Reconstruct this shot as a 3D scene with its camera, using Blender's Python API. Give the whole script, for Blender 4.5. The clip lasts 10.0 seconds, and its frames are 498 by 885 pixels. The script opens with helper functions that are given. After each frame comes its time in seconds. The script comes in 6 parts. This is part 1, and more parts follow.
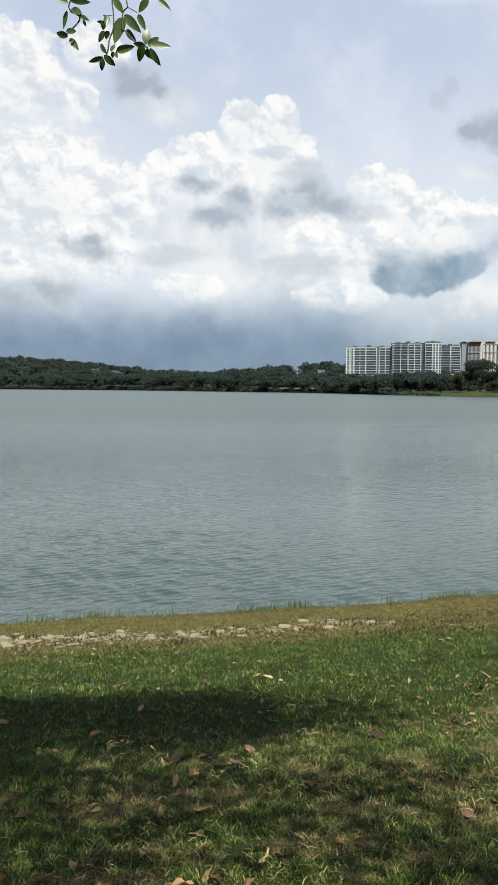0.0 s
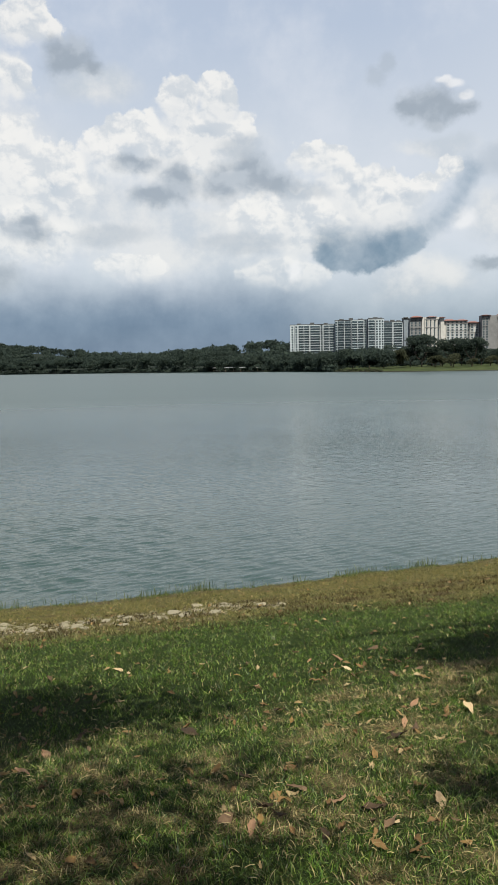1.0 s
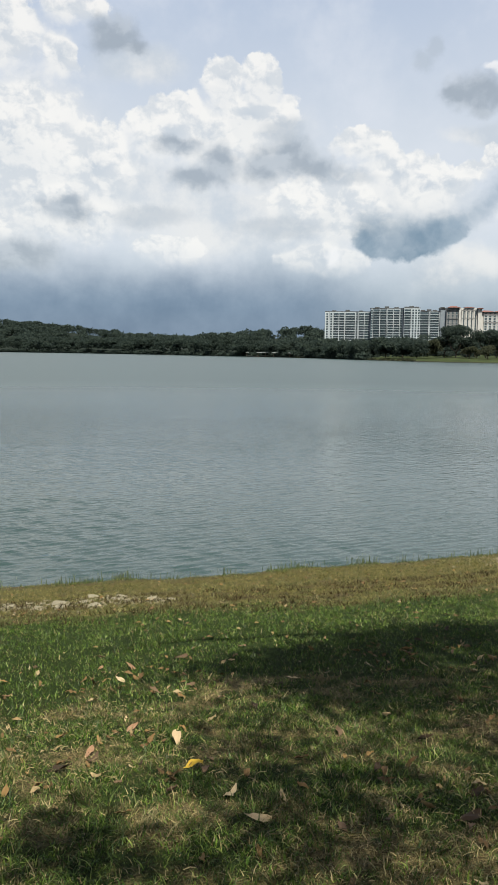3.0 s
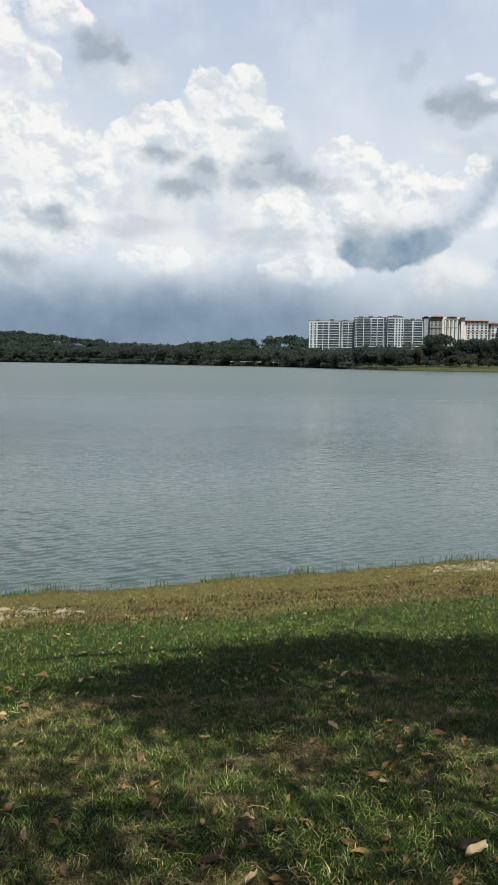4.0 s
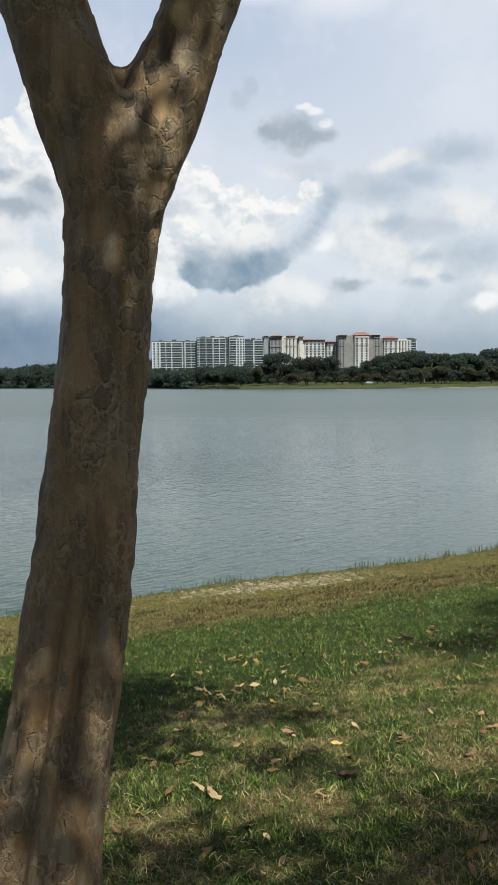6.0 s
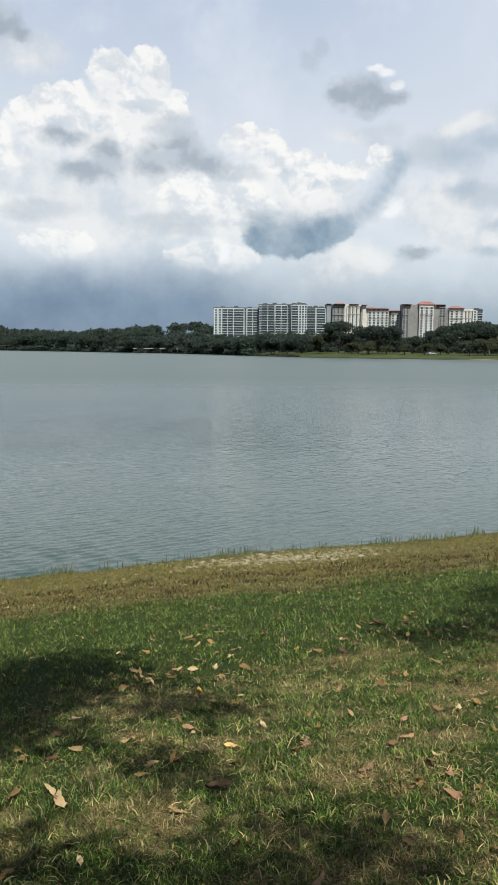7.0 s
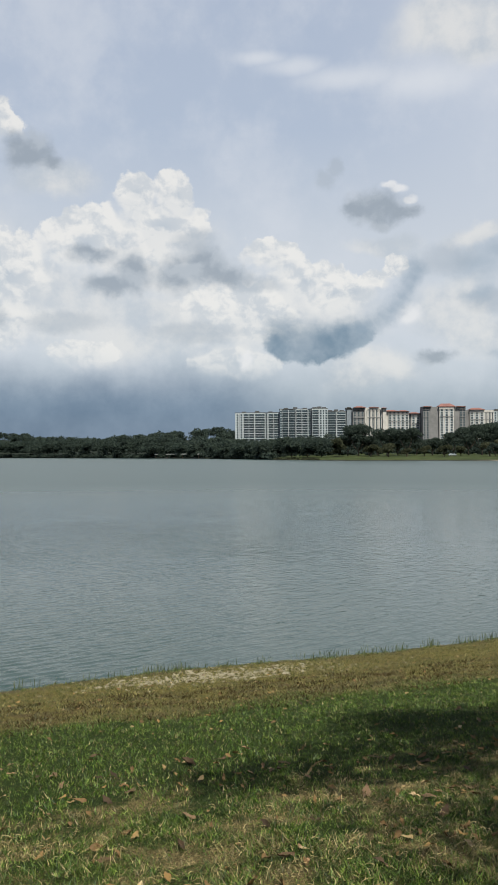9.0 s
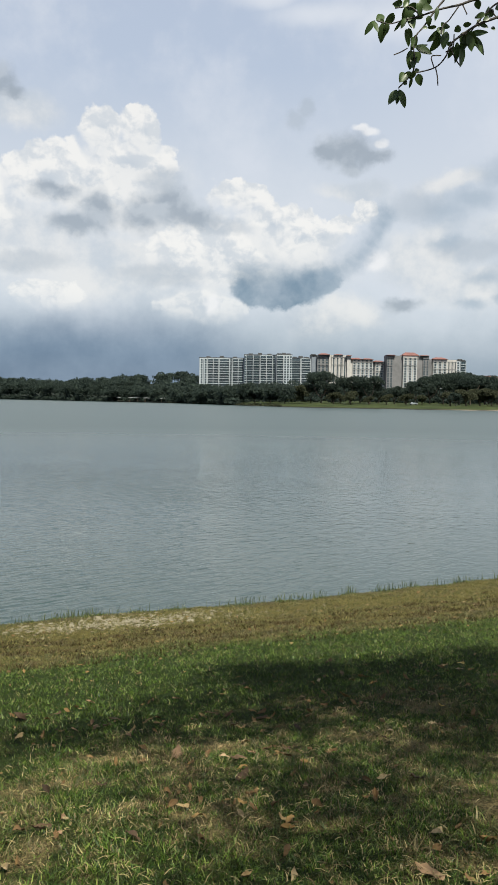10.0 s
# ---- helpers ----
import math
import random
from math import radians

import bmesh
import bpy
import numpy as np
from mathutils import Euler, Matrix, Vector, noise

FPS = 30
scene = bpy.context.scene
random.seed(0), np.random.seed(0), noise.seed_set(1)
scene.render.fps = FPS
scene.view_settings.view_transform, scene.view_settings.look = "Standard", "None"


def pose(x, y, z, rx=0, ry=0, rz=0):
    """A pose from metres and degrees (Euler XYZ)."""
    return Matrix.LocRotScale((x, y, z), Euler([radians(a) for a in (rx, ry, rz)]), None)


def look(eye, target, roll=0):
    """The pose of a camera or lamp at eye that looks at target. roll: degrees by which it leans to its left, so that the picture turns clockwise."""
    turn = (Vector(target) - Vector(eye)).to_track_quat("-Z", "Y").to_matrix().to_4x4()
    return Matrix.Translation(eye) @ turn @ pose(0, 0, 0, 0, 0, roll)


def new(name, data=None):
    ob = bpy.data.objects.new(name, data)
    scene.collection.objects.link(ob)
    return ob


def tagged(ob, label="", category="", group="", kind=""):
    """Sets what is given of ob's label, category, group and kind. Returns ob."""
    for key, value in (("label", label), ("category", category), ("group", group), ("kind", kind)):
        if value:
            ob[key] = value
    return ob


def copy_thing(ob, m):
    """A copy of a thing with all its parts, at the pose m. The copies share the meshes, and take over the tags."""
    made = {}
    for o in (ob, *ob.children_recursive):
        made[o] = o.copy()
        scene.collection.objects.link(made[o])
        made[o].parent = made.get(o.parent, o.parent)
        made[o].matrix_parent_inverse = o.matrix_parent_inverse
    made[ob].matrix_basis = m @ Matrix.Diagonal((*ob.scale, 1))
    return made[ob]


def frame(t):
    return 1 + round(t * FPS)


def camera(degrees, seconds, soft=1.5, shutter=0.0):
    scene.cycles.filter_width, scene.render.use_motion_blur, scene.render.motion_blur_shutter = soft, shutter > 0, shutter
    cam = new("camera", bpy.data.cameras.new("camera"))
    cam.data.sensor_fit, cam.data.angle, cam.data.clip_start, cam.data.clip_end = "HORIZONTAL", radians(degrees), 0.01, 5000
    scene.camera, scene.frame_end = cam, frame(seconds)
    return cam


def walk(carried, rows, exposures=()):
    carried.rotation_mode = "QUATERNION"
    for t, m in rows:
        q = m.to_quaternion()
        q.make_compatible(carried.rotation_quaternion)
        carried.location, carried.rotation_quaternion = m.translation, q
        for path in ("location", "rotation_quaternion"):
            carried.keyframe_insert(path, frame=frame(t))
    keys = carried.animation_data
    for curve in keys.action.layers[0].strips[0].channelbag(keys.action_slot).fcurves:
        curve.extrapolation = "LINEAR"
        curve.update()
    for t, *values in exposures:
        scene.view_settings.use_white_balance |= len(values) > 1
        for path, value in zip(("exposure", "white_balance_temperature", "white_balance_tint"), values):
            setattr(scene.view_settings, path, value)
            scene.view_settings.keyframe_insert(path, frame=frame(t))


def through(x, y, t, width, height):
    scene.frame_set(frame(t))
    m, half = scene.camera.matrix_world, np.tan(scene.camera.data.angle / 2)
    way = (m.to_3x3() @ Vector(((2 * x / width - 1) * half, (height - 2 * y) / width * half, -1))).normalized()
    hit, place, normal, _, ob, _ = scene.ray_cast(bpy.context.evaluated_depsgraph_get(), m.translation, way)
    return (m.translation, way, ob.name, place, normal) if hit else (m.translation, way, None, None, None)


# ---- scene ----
cam = camera(33.9, 10.0)
PATH = [
    (0, (-4.884, -1.848, 4.102), (-5.14, 0.131, 3.967), 0.3),
    (0.2, (-4.711, -1.754, 4.103), (-4.907, 0.234, 3.996), -0.35),
    (0.5, (-4.453, -1.633, 4.103), (-4.579, 0.36, 3.982), -1.9),
    (0.7, (-4.282, -1.575, 4.103), (-4.39, 0.416, 3.948), -2.61),
    (1, (-4.025, -1.488, 4.102), (-4.154, 0.499, 3.917), -1.1),
    (1.2, (-3.853, -1.406, 4.097), (-3.989, 0.58, 3.913), 0.47),
    (1.5, (-3.582, -1.275, 4.09), (-3.708, 0.714, 3.932), 2.6),
    (1.7, (-3.387, -1.204, 4.09), (-3.506, 0.786, 3.935), 2.87),
    (2, (-3.102, -1.113, 4.091), (-3.252, 0.874, 3.919), 2.4),
    (2.2, (-2.932, -1.048, 4.093), (-3.103, 0.937, 3.914), 2.8),
    (3.3, (-1.973, -0.65, 4.064), (-2.185, 1.325, 3.829), 0.2),
    (3.5, (-1.791, -0.575, 4.041), (-1.994, 1.4, 3.802), 0.3),
    (3.7, (-1.604, -0.495, 4.039), (-1.794, 1.484, 3.817), 0.27),
    (4, (-1.318, -0.387, 4.038), (-1.49, 1.596, 3.84), 0.6),
    (4.2, (-1.128, -0.338, 4.047), (-1.255, 1.651, 3.87), 0.81),
    (4.5, (-0.839, -0.27, 4.072), (-0.858, 1.725, 3.936), 2.5),
    (4.7, (-0.641, -0.209, 4.081), (-0.577, 1.788, 3.983), 2.32),
    (5, (-0.344, -0.117, 4.084), (-0.196, 1.876, 4.028), 1.7),
    (5.2, (-0.153, -0.075, 4.084), (0.022, 1.917, 4.02), 0.65),
    (5.5, (0.117, -0.011, 4.081), (0.304, 1.978, 3.979), -0.2),
    (5.7, (0.286, 0.054, 4.076), (0.484, 2.041, 3.949), -0.18),
    (6, (0.544, 0.171, 4.066), (0.742, 2.156, 3.917), -0.6),
    (6.2, (0.727, 0.247, 4.058), (0.902, 2.232, 3.89), -1.1),
    (7.3, (1.651, 0.727, 4.008), (1.67, 2.713, 3.774), 1.5),
    (7.5, (1.824, 0.785, 3.999), (1.838, 2.777, 3.818), 2.1),
    (7.7, (2, 0.838, 4), (2.005, 2.835, 3.882), 2.58),
    (8, (2.27, 0.916, 4.005), (2.252, 2.915, 3.967), 2.7),
    (8.2, (2.454, 0.966, 4.013), (2.421, 2.966, 4.017), 2.39),
    (8.5, (2.732, 1.031, 4.029), (2.68, 3.03, 4.071), 1.3),
    (8.7, (2.917, 1.064, 4.039), (2.873, 3.063, 4.091), 0.26),
    (9, (3.191, 1.131, 4.047), (3.185, 3.131, 4.073), -0.3),
    (9.2, (3.371, 1.206, 4.04), (3.397, 3.206, 4.029), -0.33),
    (9.5, (3.639, 1.337, 4.026), (3.696, 3.336, 3.971), 0),
    (9.7, (3.819, 1.414, 4.026), (3.887, 3.411, 3.945), 0.46),
    (10, (4.09, 1.515, 4.026), (4.172, 3.511, 3.919), 0.8),
]
walk(cam, [(t, look(eye, target, roll)) for t, eye, target, roll in PATH],
     [(0.0, 1.08), (0.5, 1.0), (1.0, 0.91), (2.0, 0.95), (3.5, 0.98), (4.5, 1.02), (5.2, 1.06), (5.5, 0.99), (6.2, 1.02), (7.5, 1.02), (8.5, 0.90), (9.0, 0.80), (9.5, 0.84), (10.0, 0.93)])

# ---- world, sun ----
SUN_AZ, SUN_EL = 157.6, 57.0
TO_SUN = Vector((math.sin(radians(SUN_AZ)) * math.cos(radians(SUN_EL)),
                 math.cos(radians(SUN_AZ)) * math.cos(radians(SUN_EL)), math.sin(radians(SUN_EL))))

# Clouds by heading and height in degrees, with half width and half height.
TOWERS = [(-8.0, 17.3, 1.6, 1.7), (-5.5, 17.6, 1.8, 1.7), (-6.1, 15.6, 3.2, 2.2), (-11.6, 14.3, 3.2, 2.0), (-8.6, 14.1, 4.6, 2.6), (-16.5, 12.2, 3.6, 2.8),
          (1.6, 13.6, 2.5, 1.3), (3.9, 12.0, 2.9, 1.6), (5.8, 10.8, 2.6, 1.5), (-0.1, 9.8, 5.0, 2.6), (10.0, 12.7, 1.2, 0.8), (8.3, 12.0, 1.6, 0.9), (6.9, 11.2, 2.0, 1.1),
          (-11.3, 6.9, 2.8, 1.1), (-1.0, 6.3, 3.4, 1.2), (-17.8, 21.4, 2.4, 1.4),
          (-18.8, 18.4, 1.5, 1.6), (-21.8, 13.1, 5.0, 4.6), (-23.0, 19.6, 3.8, 3.0), (-18.6, 9.6, 5.2, 2.8),
          (-24.0, 8.0, 3.0, 2.0)]
CAP = [(9.5, 17.9, 0.7, 0.4), (10.2, 17.6, 0.7, 0.4), (11.0, 16.9, 0.7, 0.35), (10.9, 9.5, 1.2, 1.3), (21.6, 5.2, 1.6, 0.9), (-0.2, 6.4, 0.9, 0.8)]
BANKS = [(14.5, 9.6, 4.6, 2.6), (20.2, 10.8, 3.4, 1.8), (18.1, 7.6, 5.0, 1.6), (21.7, 5.7, 2.6, 1.4),
         (8.1, 5.6, 4.0, 1.4), (16.0, 14.6, 3.0, 0.8), (14.9, 27.5, 5.6, 2.8), (-6.0, 8.5, 8.0, 3.0), (-13.0, 10.0, 6.0, 3.0), (9.5, 14.3, 3.0, 0.9),
         (-20.0, 12.0, 6.0, 6.0), (3.0, 9.0, 7.0, 2.6), (-6.0, 13.0, 5.0, 3.0), (-13.5, 18.4, 3.6, 1.6)]
WISPS = [(0.8, 25.9, 2.2, 0.5), (3.2, 25.4, 2.6, 0.7), (7.0, 24.6, 4.6, 0.9), (12.0, 24.0, 4.0, 1.2)]
GREYS = [(-11.1, 13.5, 1.8, 0.75), (-8.3, 12.4, 1.6, 1.5), (-9.7, 11.6, 2.0, 1.0), (-3.4, 12.8, 2.4, 1.5), (-5.2, 12.3, 1.8, 1.5), (-1.2, 12.2, 1.5, 0.9), (8.9, 16.5, 2.3, 1.4), (7.6, 16.5, 1.4, 0.8),
         (10.8, 16.2, 1.6, 0.6), (9.0, 15.5, 1.0, 0.8), (12.7, 6.5, 1.7, 0.65), (-15.3, 19.8, 2.0, 1.4), (-14.2, 19.2, 1.4, 0.7), (-18.6, 9.3, 2.0, 1.0), (-22.0, 6.2, 4.0, 1.2)]
SOFT_GREYS = [(15.4, 12.6, 2.2, 1.3), (17.2, 13.4, 2.4, 1.1), (19.8, 14.8, 2.8, 1.2), (20.8, 8.2, 3.0, 1.3), (18.2, 8.1, 1.6, 0.7), (17.4, 6.6, 1.2, 0.5), (19.4, 6.9, 0.8, 0.45), (15.6, 10.6, 1.6, 0.6)]
DARKS = [(3.2, 7.75, 2.4, 1.5), (5.0, 7.55, 2.5, 1.25), (6.9, 8.2, 1.9, 1.0)]
ARM = [(7.8 + 3.8 * (k / 9) ** 0.8, 8.6 + 3.9 * (k / 9) ** 1.5, 1.1, 0.95) for k in range(10)]
FAINT = [(5.3, 18.4, 0.9, 0.6), (5.9, 19.1, 0.6, 0.8), (13.6, 13.0, 2.0, 1.2), (-4.0, 14.6, 1.6, 0.8), (17.5, 10.0, 3.0, 0.8), (-13.0, 9.0, 3.0, 0.8), (-4.0, 8.4, 3.5, 0.8), (0.5, 11.6, 2.0, 0.6)]


def lin(r, g, b):
    """Linear colour of the sRGB values 0 to 255."""
    return tuple(((c / 255 + 0.055) / 1.055) ** 2.4 if c > 10 else c / 255 / 12.92 for c in (r, g, b)) + (1.0,)


class Graph:
    """Short hand for node trees."""

    def __init__(self, tree):
        self.tree = tree
        tree.nodes.clear()

    def node(self, kind, ins=None, **props):
        n = self.tree.nodes.new(kind)
        for key, value in props.items():
            setattr(n, key, value)
        for key, value in (ins or {}).items():
            if isinstance(value, bpy.types.NodeSocket):
                self.tree.links.new(value, n.inputs[key])
            else:
                n.inputs[key].default_value = value
        return n

    def math(self, op, a, b=0.0, c=0.0):
        return self.node("ShaderNodeMath", {0: a, 1: b, 2: c}, operation=op).outputs[0]

    def vec(self, op, a, b=(0, 0, 0), c=(0, 0, 0), out=0):
        return self.node("ShaderNodeVectorMath", {0: a, 1: b, 2: c}, operation=op).outputs[out]

    def noise(self, vector, scale, detail=5.0, rough=0.55, out=0, distort=0.0):
        return self.node("ShaderNodeTexNoise", {"Vector": vector, "Scale": scale, "Detail": detail, "Roughness": rough,
                                                "Distortion": distort}).outputs[out]

    def step(self, value, low, high, to0=0.0, to1=1.0, smooth=True):
        return self.node("ShaderNodeMapRange", {"Value": value, "From Min": low, "From Max": high, "To Min": to0, "To Max": to1},
                         interpolation_type="SMOOTHSTEP" if smooth else "LINEAR").outputs[0]

    def mix(self, fac, a, b, blend="MIX"):
        n = self.node("ShaderNodeMix", data_type="RGBA", blend_type=blend)
        for key, value in ((0, fac), (6, a), (7, b)):
            if isinstance(value, bpy.types.NodeSocket):
                self.tree.links.new(value, n.inputs[key])
            else:
                n.inputs[key].default_value = value
        return n.outputs[2]

    def ramp(self, fac, stops):
        n = self.node("ShaderNodeValToRGB", {0: fac})
        while len(n.color_ramp.elements) < len(stops):
            n.color_ramp.elements.new(0.5)
        for e, (at, colour) in zip(n.color_ramp.elements, stops):
            e.position, e.color = at, colour
        return n.outputs[0]


def make_world():
    world = bpy.data.worlds.new("sky")
    world.use_nodes = True
    g = Graph(world.node_tree)
    way = g.node("ShaderNodeTexCoord").outputs["Generated"]
    x, y, z = g.node("ShaderNodeSeparateXYZ", {0: way}).outputs[:3]
    az = g.math("MULTIPLY", g.math("ARCTAN2", x, y), 57.29578)
    el = g.math("MULTIPLY", g.math("ARCSINE", z), 57.29578)
    p = g.node("ShaderNodeCombineXYZ", {0: az, 1: el, 2: 0.0}).outputs[0]
    wide = g.vec("SCALE", g.vec("SUBTRACT", g.noise(p, 0.30, 4, 0.5, out=1), (0.5, 0.5, 0.5)), (0, 0, 0))
    wide.node.inputs["Scale"].default_value = 1.9
    warped = g.vec("ADD", p, wide)
    soft = g.vec("SCALE", g.vec("SUBTRACT", g.noise(p, 0.14, 5, 0.6, out=1), (0.5, 0.5, 0.5)))
    soft.node.inputs["Scale"].default_value = 5.0
    drift = g.vec("ADD", p, soft)

    def field(at, blobs, melt=0.15):
        low = None
        for a, e, w, h in blobs:
            d = g.vec("LENGTH", g.vec("MULTIPLY_ADD", at, (1 / w, 1 / h, 0), (-a / w, -e / h, 0)), out=1)
            low = d if low is None else g.math("SMOOTH_MIN", low, d, melt)
        return low

    # billows: the noise now and a little way towards the sun give light and shade
    flat = g.vec("MULTIPLY", warped, (1.0, 1.25, 0))
    here = g.noise(flat, 0.42, 5, 0.5)
    there = g.noise(g.vec("ADD", flat, (0.4, 0.9, 0)), 0.42, 5, 0.5)
    relief = g.math("SUBTRACT", here, there)
    fluff = g.vec("ADD", p, g.vec("MULTIPLY", g.vec("SUBTRACT", g.noise(p, 0.9, 4, 0.5, out=1), (0.5, 0.5, 0.5)), (1.1, 1.1, 0)))
    knobs = g.node("ShaderNodeTexVoronoi", {"Vector": fluff, "Scale": 0.75, "Smoothness": 0.35}, feature="SMOOTH_F1").outputs[0]
    small = g.node("ShaderNodeTexVoronoi", {"Vector": fluff, "Scale": 1.9, "Smoothness": 0.3}, feature="SMOOTH_F1").outputs[0]
    knobs = g.math("ADD", g.math("SUBTRACT", knobs, 0.45), g.math("MULTIPLY", g.math("SUBTRACT", small, 0.45), 0.45))
    puff = g.noise(p, 0.23, 7, 0.6)
    # veil of thin cloud over hazy blue
    veil = g.ramp(g.step(el, 0, 60, smooth=False), [(0.0, lin(186, 200, 212)), (0.06, lin(208, 217, 225)), (0.22, lin(217, 224, 232)),
                                                    (0.36, lin(191, 204, 223)), (0.52, lin(186, 199, 220)), (0.75, lin(120, 148, 190)), (1.0, lin(96, 128, 178))])
    thin = g.step(g.noise(p, 0.09, 6, 0.6), 0.42, 0.66)
    right = g.step(az, 4.0, 24.0)
    c = g.mix(g.math("MULTIPLY", thin, 0.6), veil, lin(226, 231, 239))
    c = g.mix(g.math("MULTIPLY", g.math("MULTIPLY", right, g.step(el, 10, 26)), 0.7), c, lin(232, 236, 243))
    # far off clouds round the rest of the sky
    away = g.math("MAXIMUM", g.step(g.math("ABSOLUTE", az), 25, 34), g.step(el, 30, 38))
    rest = g.math("MULTIPLY", g.step(g.noise(warped, 0.05, 6, 0.6), 0.52, 0.66), away)
    c = g.mix(rest, c, g.mix(g.step(relief, -0.12, 0.12), lin(196, 205, 214), lin(246, 248, 251)))
    # grey storm low over the far shore
    storm = g.math("MULTIPLY", g.step(g.math("MULTIPLY_ADD", g.math("SUBTRACT", puff, 0.5), 2.0, el), 7.4, 2.6), g.step(az, 6.0, -4.0))
    # soft banks
    bank = g.step(field(drift, BANKS), 1.15, 0.45)
    c = g.mix(g.math("MULTIPLY", bank, 0.9), c, g.mix(g.step(puff, 0.35, 0.62), lin(205, 213, 221), lin(238, 238, 236)))
    low = g.math("MULTIPLY", g.step(g.math("MULTIPLY_ADD", g.math("SUBTRACT", puff, 0.5), 3.0, el), 6.6, 1.6), 0.95)
    c = g.mix(low, c, lin(146, 164, 181))
    c = g.mix(g.math("MULTIPLY", storm, 0.97), c, g.mix(g.step(puff, 0.2, 0.8), lin(94, 119, 148), lin(124, 146, 171)))
    # bright towers with crisp heads
    head = field(warped, TOWERS)
    above = field(g.vec("ADD", warped, (0.15, 0.9, 0)), TOWERS)
    upper = g.step(g.math("SUBTRACT", above, head), -0.1, 0.22)
    frill = g.math("MULTIPLY", g.math("SUBTRACT", g.noise(p, 1.3, 6, 0.62), 0.5), 0.55)
    shape = g.math("ADD", g.math("MULTIPLY_ADD", knobs, 0.3, head), frill)
    close = g.vec("MULTIPLY", fluff, (1.0, 1.2, 0))
    folds = g.math("SUBTRACT", g.noise(close, 1.1, 6, 0.6), g.noise(g.vec("ADD", close, (0.14, 0.34, 0)), 1.1, 6, 0.6))
    crisp, melting = g.step(shape, 1.06, 0.90), g.step(shape, 1.2, 0.5)
    tower = g.node("ShaderNodeMix", {0: upper, 2: melting, 3: crisp}).outputs[0]
    body = g.math("ADD", relief, g.math("MULTIPLY", g.math("SUBTRACT", puff, 0.5), 0.3))
    light = g.step(g.math("ADD", g.math("SUBTRACT", body, g.math("MULTIPLY", knobs, 0.14)), g.math("MULTIPLY", folds, 0.55)), -0.2, 0.1)
    # heads are brightest, bellies grey
    crown = g.step(head, -0.2, 0.5)
    bright = g.math("MULTIPLY_ADD", crown, 0.35, g.math("MULTIPLY", light, 0.65))
    bright = g.math("MULTIPLY", bright, g.step(upper, 0.0, 1.0, 0.82, 1.0))
    lit = g.mix(bright, lin(200, 209, 218), lin(253, 251, 246))
    # foot of each tower melts away
    foot = g.step(el, 3.8, 9.0, 0.25, 1.0)
    c = g.mix(g.math("MULTIPLY", g.math("MULTIPLY", tower, 0.93), foot), c, lit)
    cap = g.step(g.math("MULTIPLY_ADD", knobs, 0.5, field(warped, CAP, 0.6)), 1.0, 0.35)
    c = g.mix(g.math("MULTIPLY", cap, 0.85), c, lin(248, 248, 248))
    ragged = g.vec("ADD", p, g.vec("MULTIPLY", g.vec("SUBTRACT", g.noise(p, 0.6, 6, 0.62, out=1), (0.5, 0.5, 0.5)), (1.7, 1.4, 0)))
    grey = g.step(g.math("MULTIPLY_ADD", knobs, 0.3, field(ragged, GREYS, 0.3)), 1.2, 0.4)
    c = g.mix(g.math("MULTIPLY", grey, 0.9), c, g.mix(g.step(relief, -0.1, 0.15), lin(164, 174, 184), lin(190, 198, 206)))
    haze = g.step(g.math("MULTIPLY_ADD", knobs, 0.25, field(ragged, SOFT_GREYS, 0.4)), 1.35, 0.1)
    c = g.mix(g.math("MULTIPLY", haze, 0.75), c, lin(172, 187, 201))
    # the dark cloud: a firm flat base, melting upwards into the white
    belly = field(ragged, DARKS, 0.3)
    lower = field(g.vec("ADD", ragged, (-0.35, -0.8, 0)), DARKS, 0.3)
    under = g.step(g.math("SUBTRACT", lower, belly), -0.05, 0.3)
    hard = g.step(g.math("MULTIPLY_ADD", knobs, 0.1, belly), 1.1, 0.8)
    dark = g.node("ShaderNodeMix", {0: under, 2: g.step(belly, 1.45, 0.3), 3: hard}).outputs[0]
    mottle = g.step(g.noise(ragged, 0.4, 4, 0.5), 0.36, 0.66, 1.0, 0.7)
    c = g.mix(g.math("MULTIPLY", dark, mottle), c, g.mix(g.step(puff, 0.35, 0.68), lin(122, 145, 164), lin(160, 177, 191)))
    arm = g.step(g.math("MULTIPLY_ADD", knobs, 0.3, field(ragged, ARM, 0.25)), 1.15, 0.0)
    c = g.mix(g.math("MULTIPLY", g.math("MULTIPLY", arm, mottle), 0.75), c, lin(154, 172, 188))
    faint = g.step(field(ragged, FAINT), 1.25, 0.4)
    c = g.mix(g.math("MULTIPLY", faint, 0.5), c, lin(180, 190, 200))
    wisp = g.step(field(g.vec("ADD", p, g.vec("MULTIPLY", g.vec("SUBTRACT", g.noise(p, 0.5, 4, 0.5, out=1), (0.5, 0.5, 0.5)), (1.6, 0.5, 0))), WISPS), 1.25, 0.1)
    c = g.mix(g.math("MULTIPLY", wisp, 0.6), c, lin(240, 243, 247))
    # below the horizon
    c = g.mix(g.step(el, 0.0, -3.0), c, lin(120, 135, 130))
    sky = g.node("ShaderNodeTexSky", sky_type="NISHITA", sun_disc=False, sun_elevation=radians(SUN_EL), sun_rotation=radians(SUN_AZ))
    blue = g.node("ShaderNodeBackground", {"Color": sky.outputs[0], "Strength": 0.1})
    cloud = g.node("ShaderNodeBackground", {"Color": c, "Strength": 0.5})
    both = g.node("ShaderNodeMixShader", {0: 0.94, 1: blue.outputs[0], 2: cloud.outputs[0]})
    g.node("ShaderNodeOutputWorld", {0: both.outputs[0]})
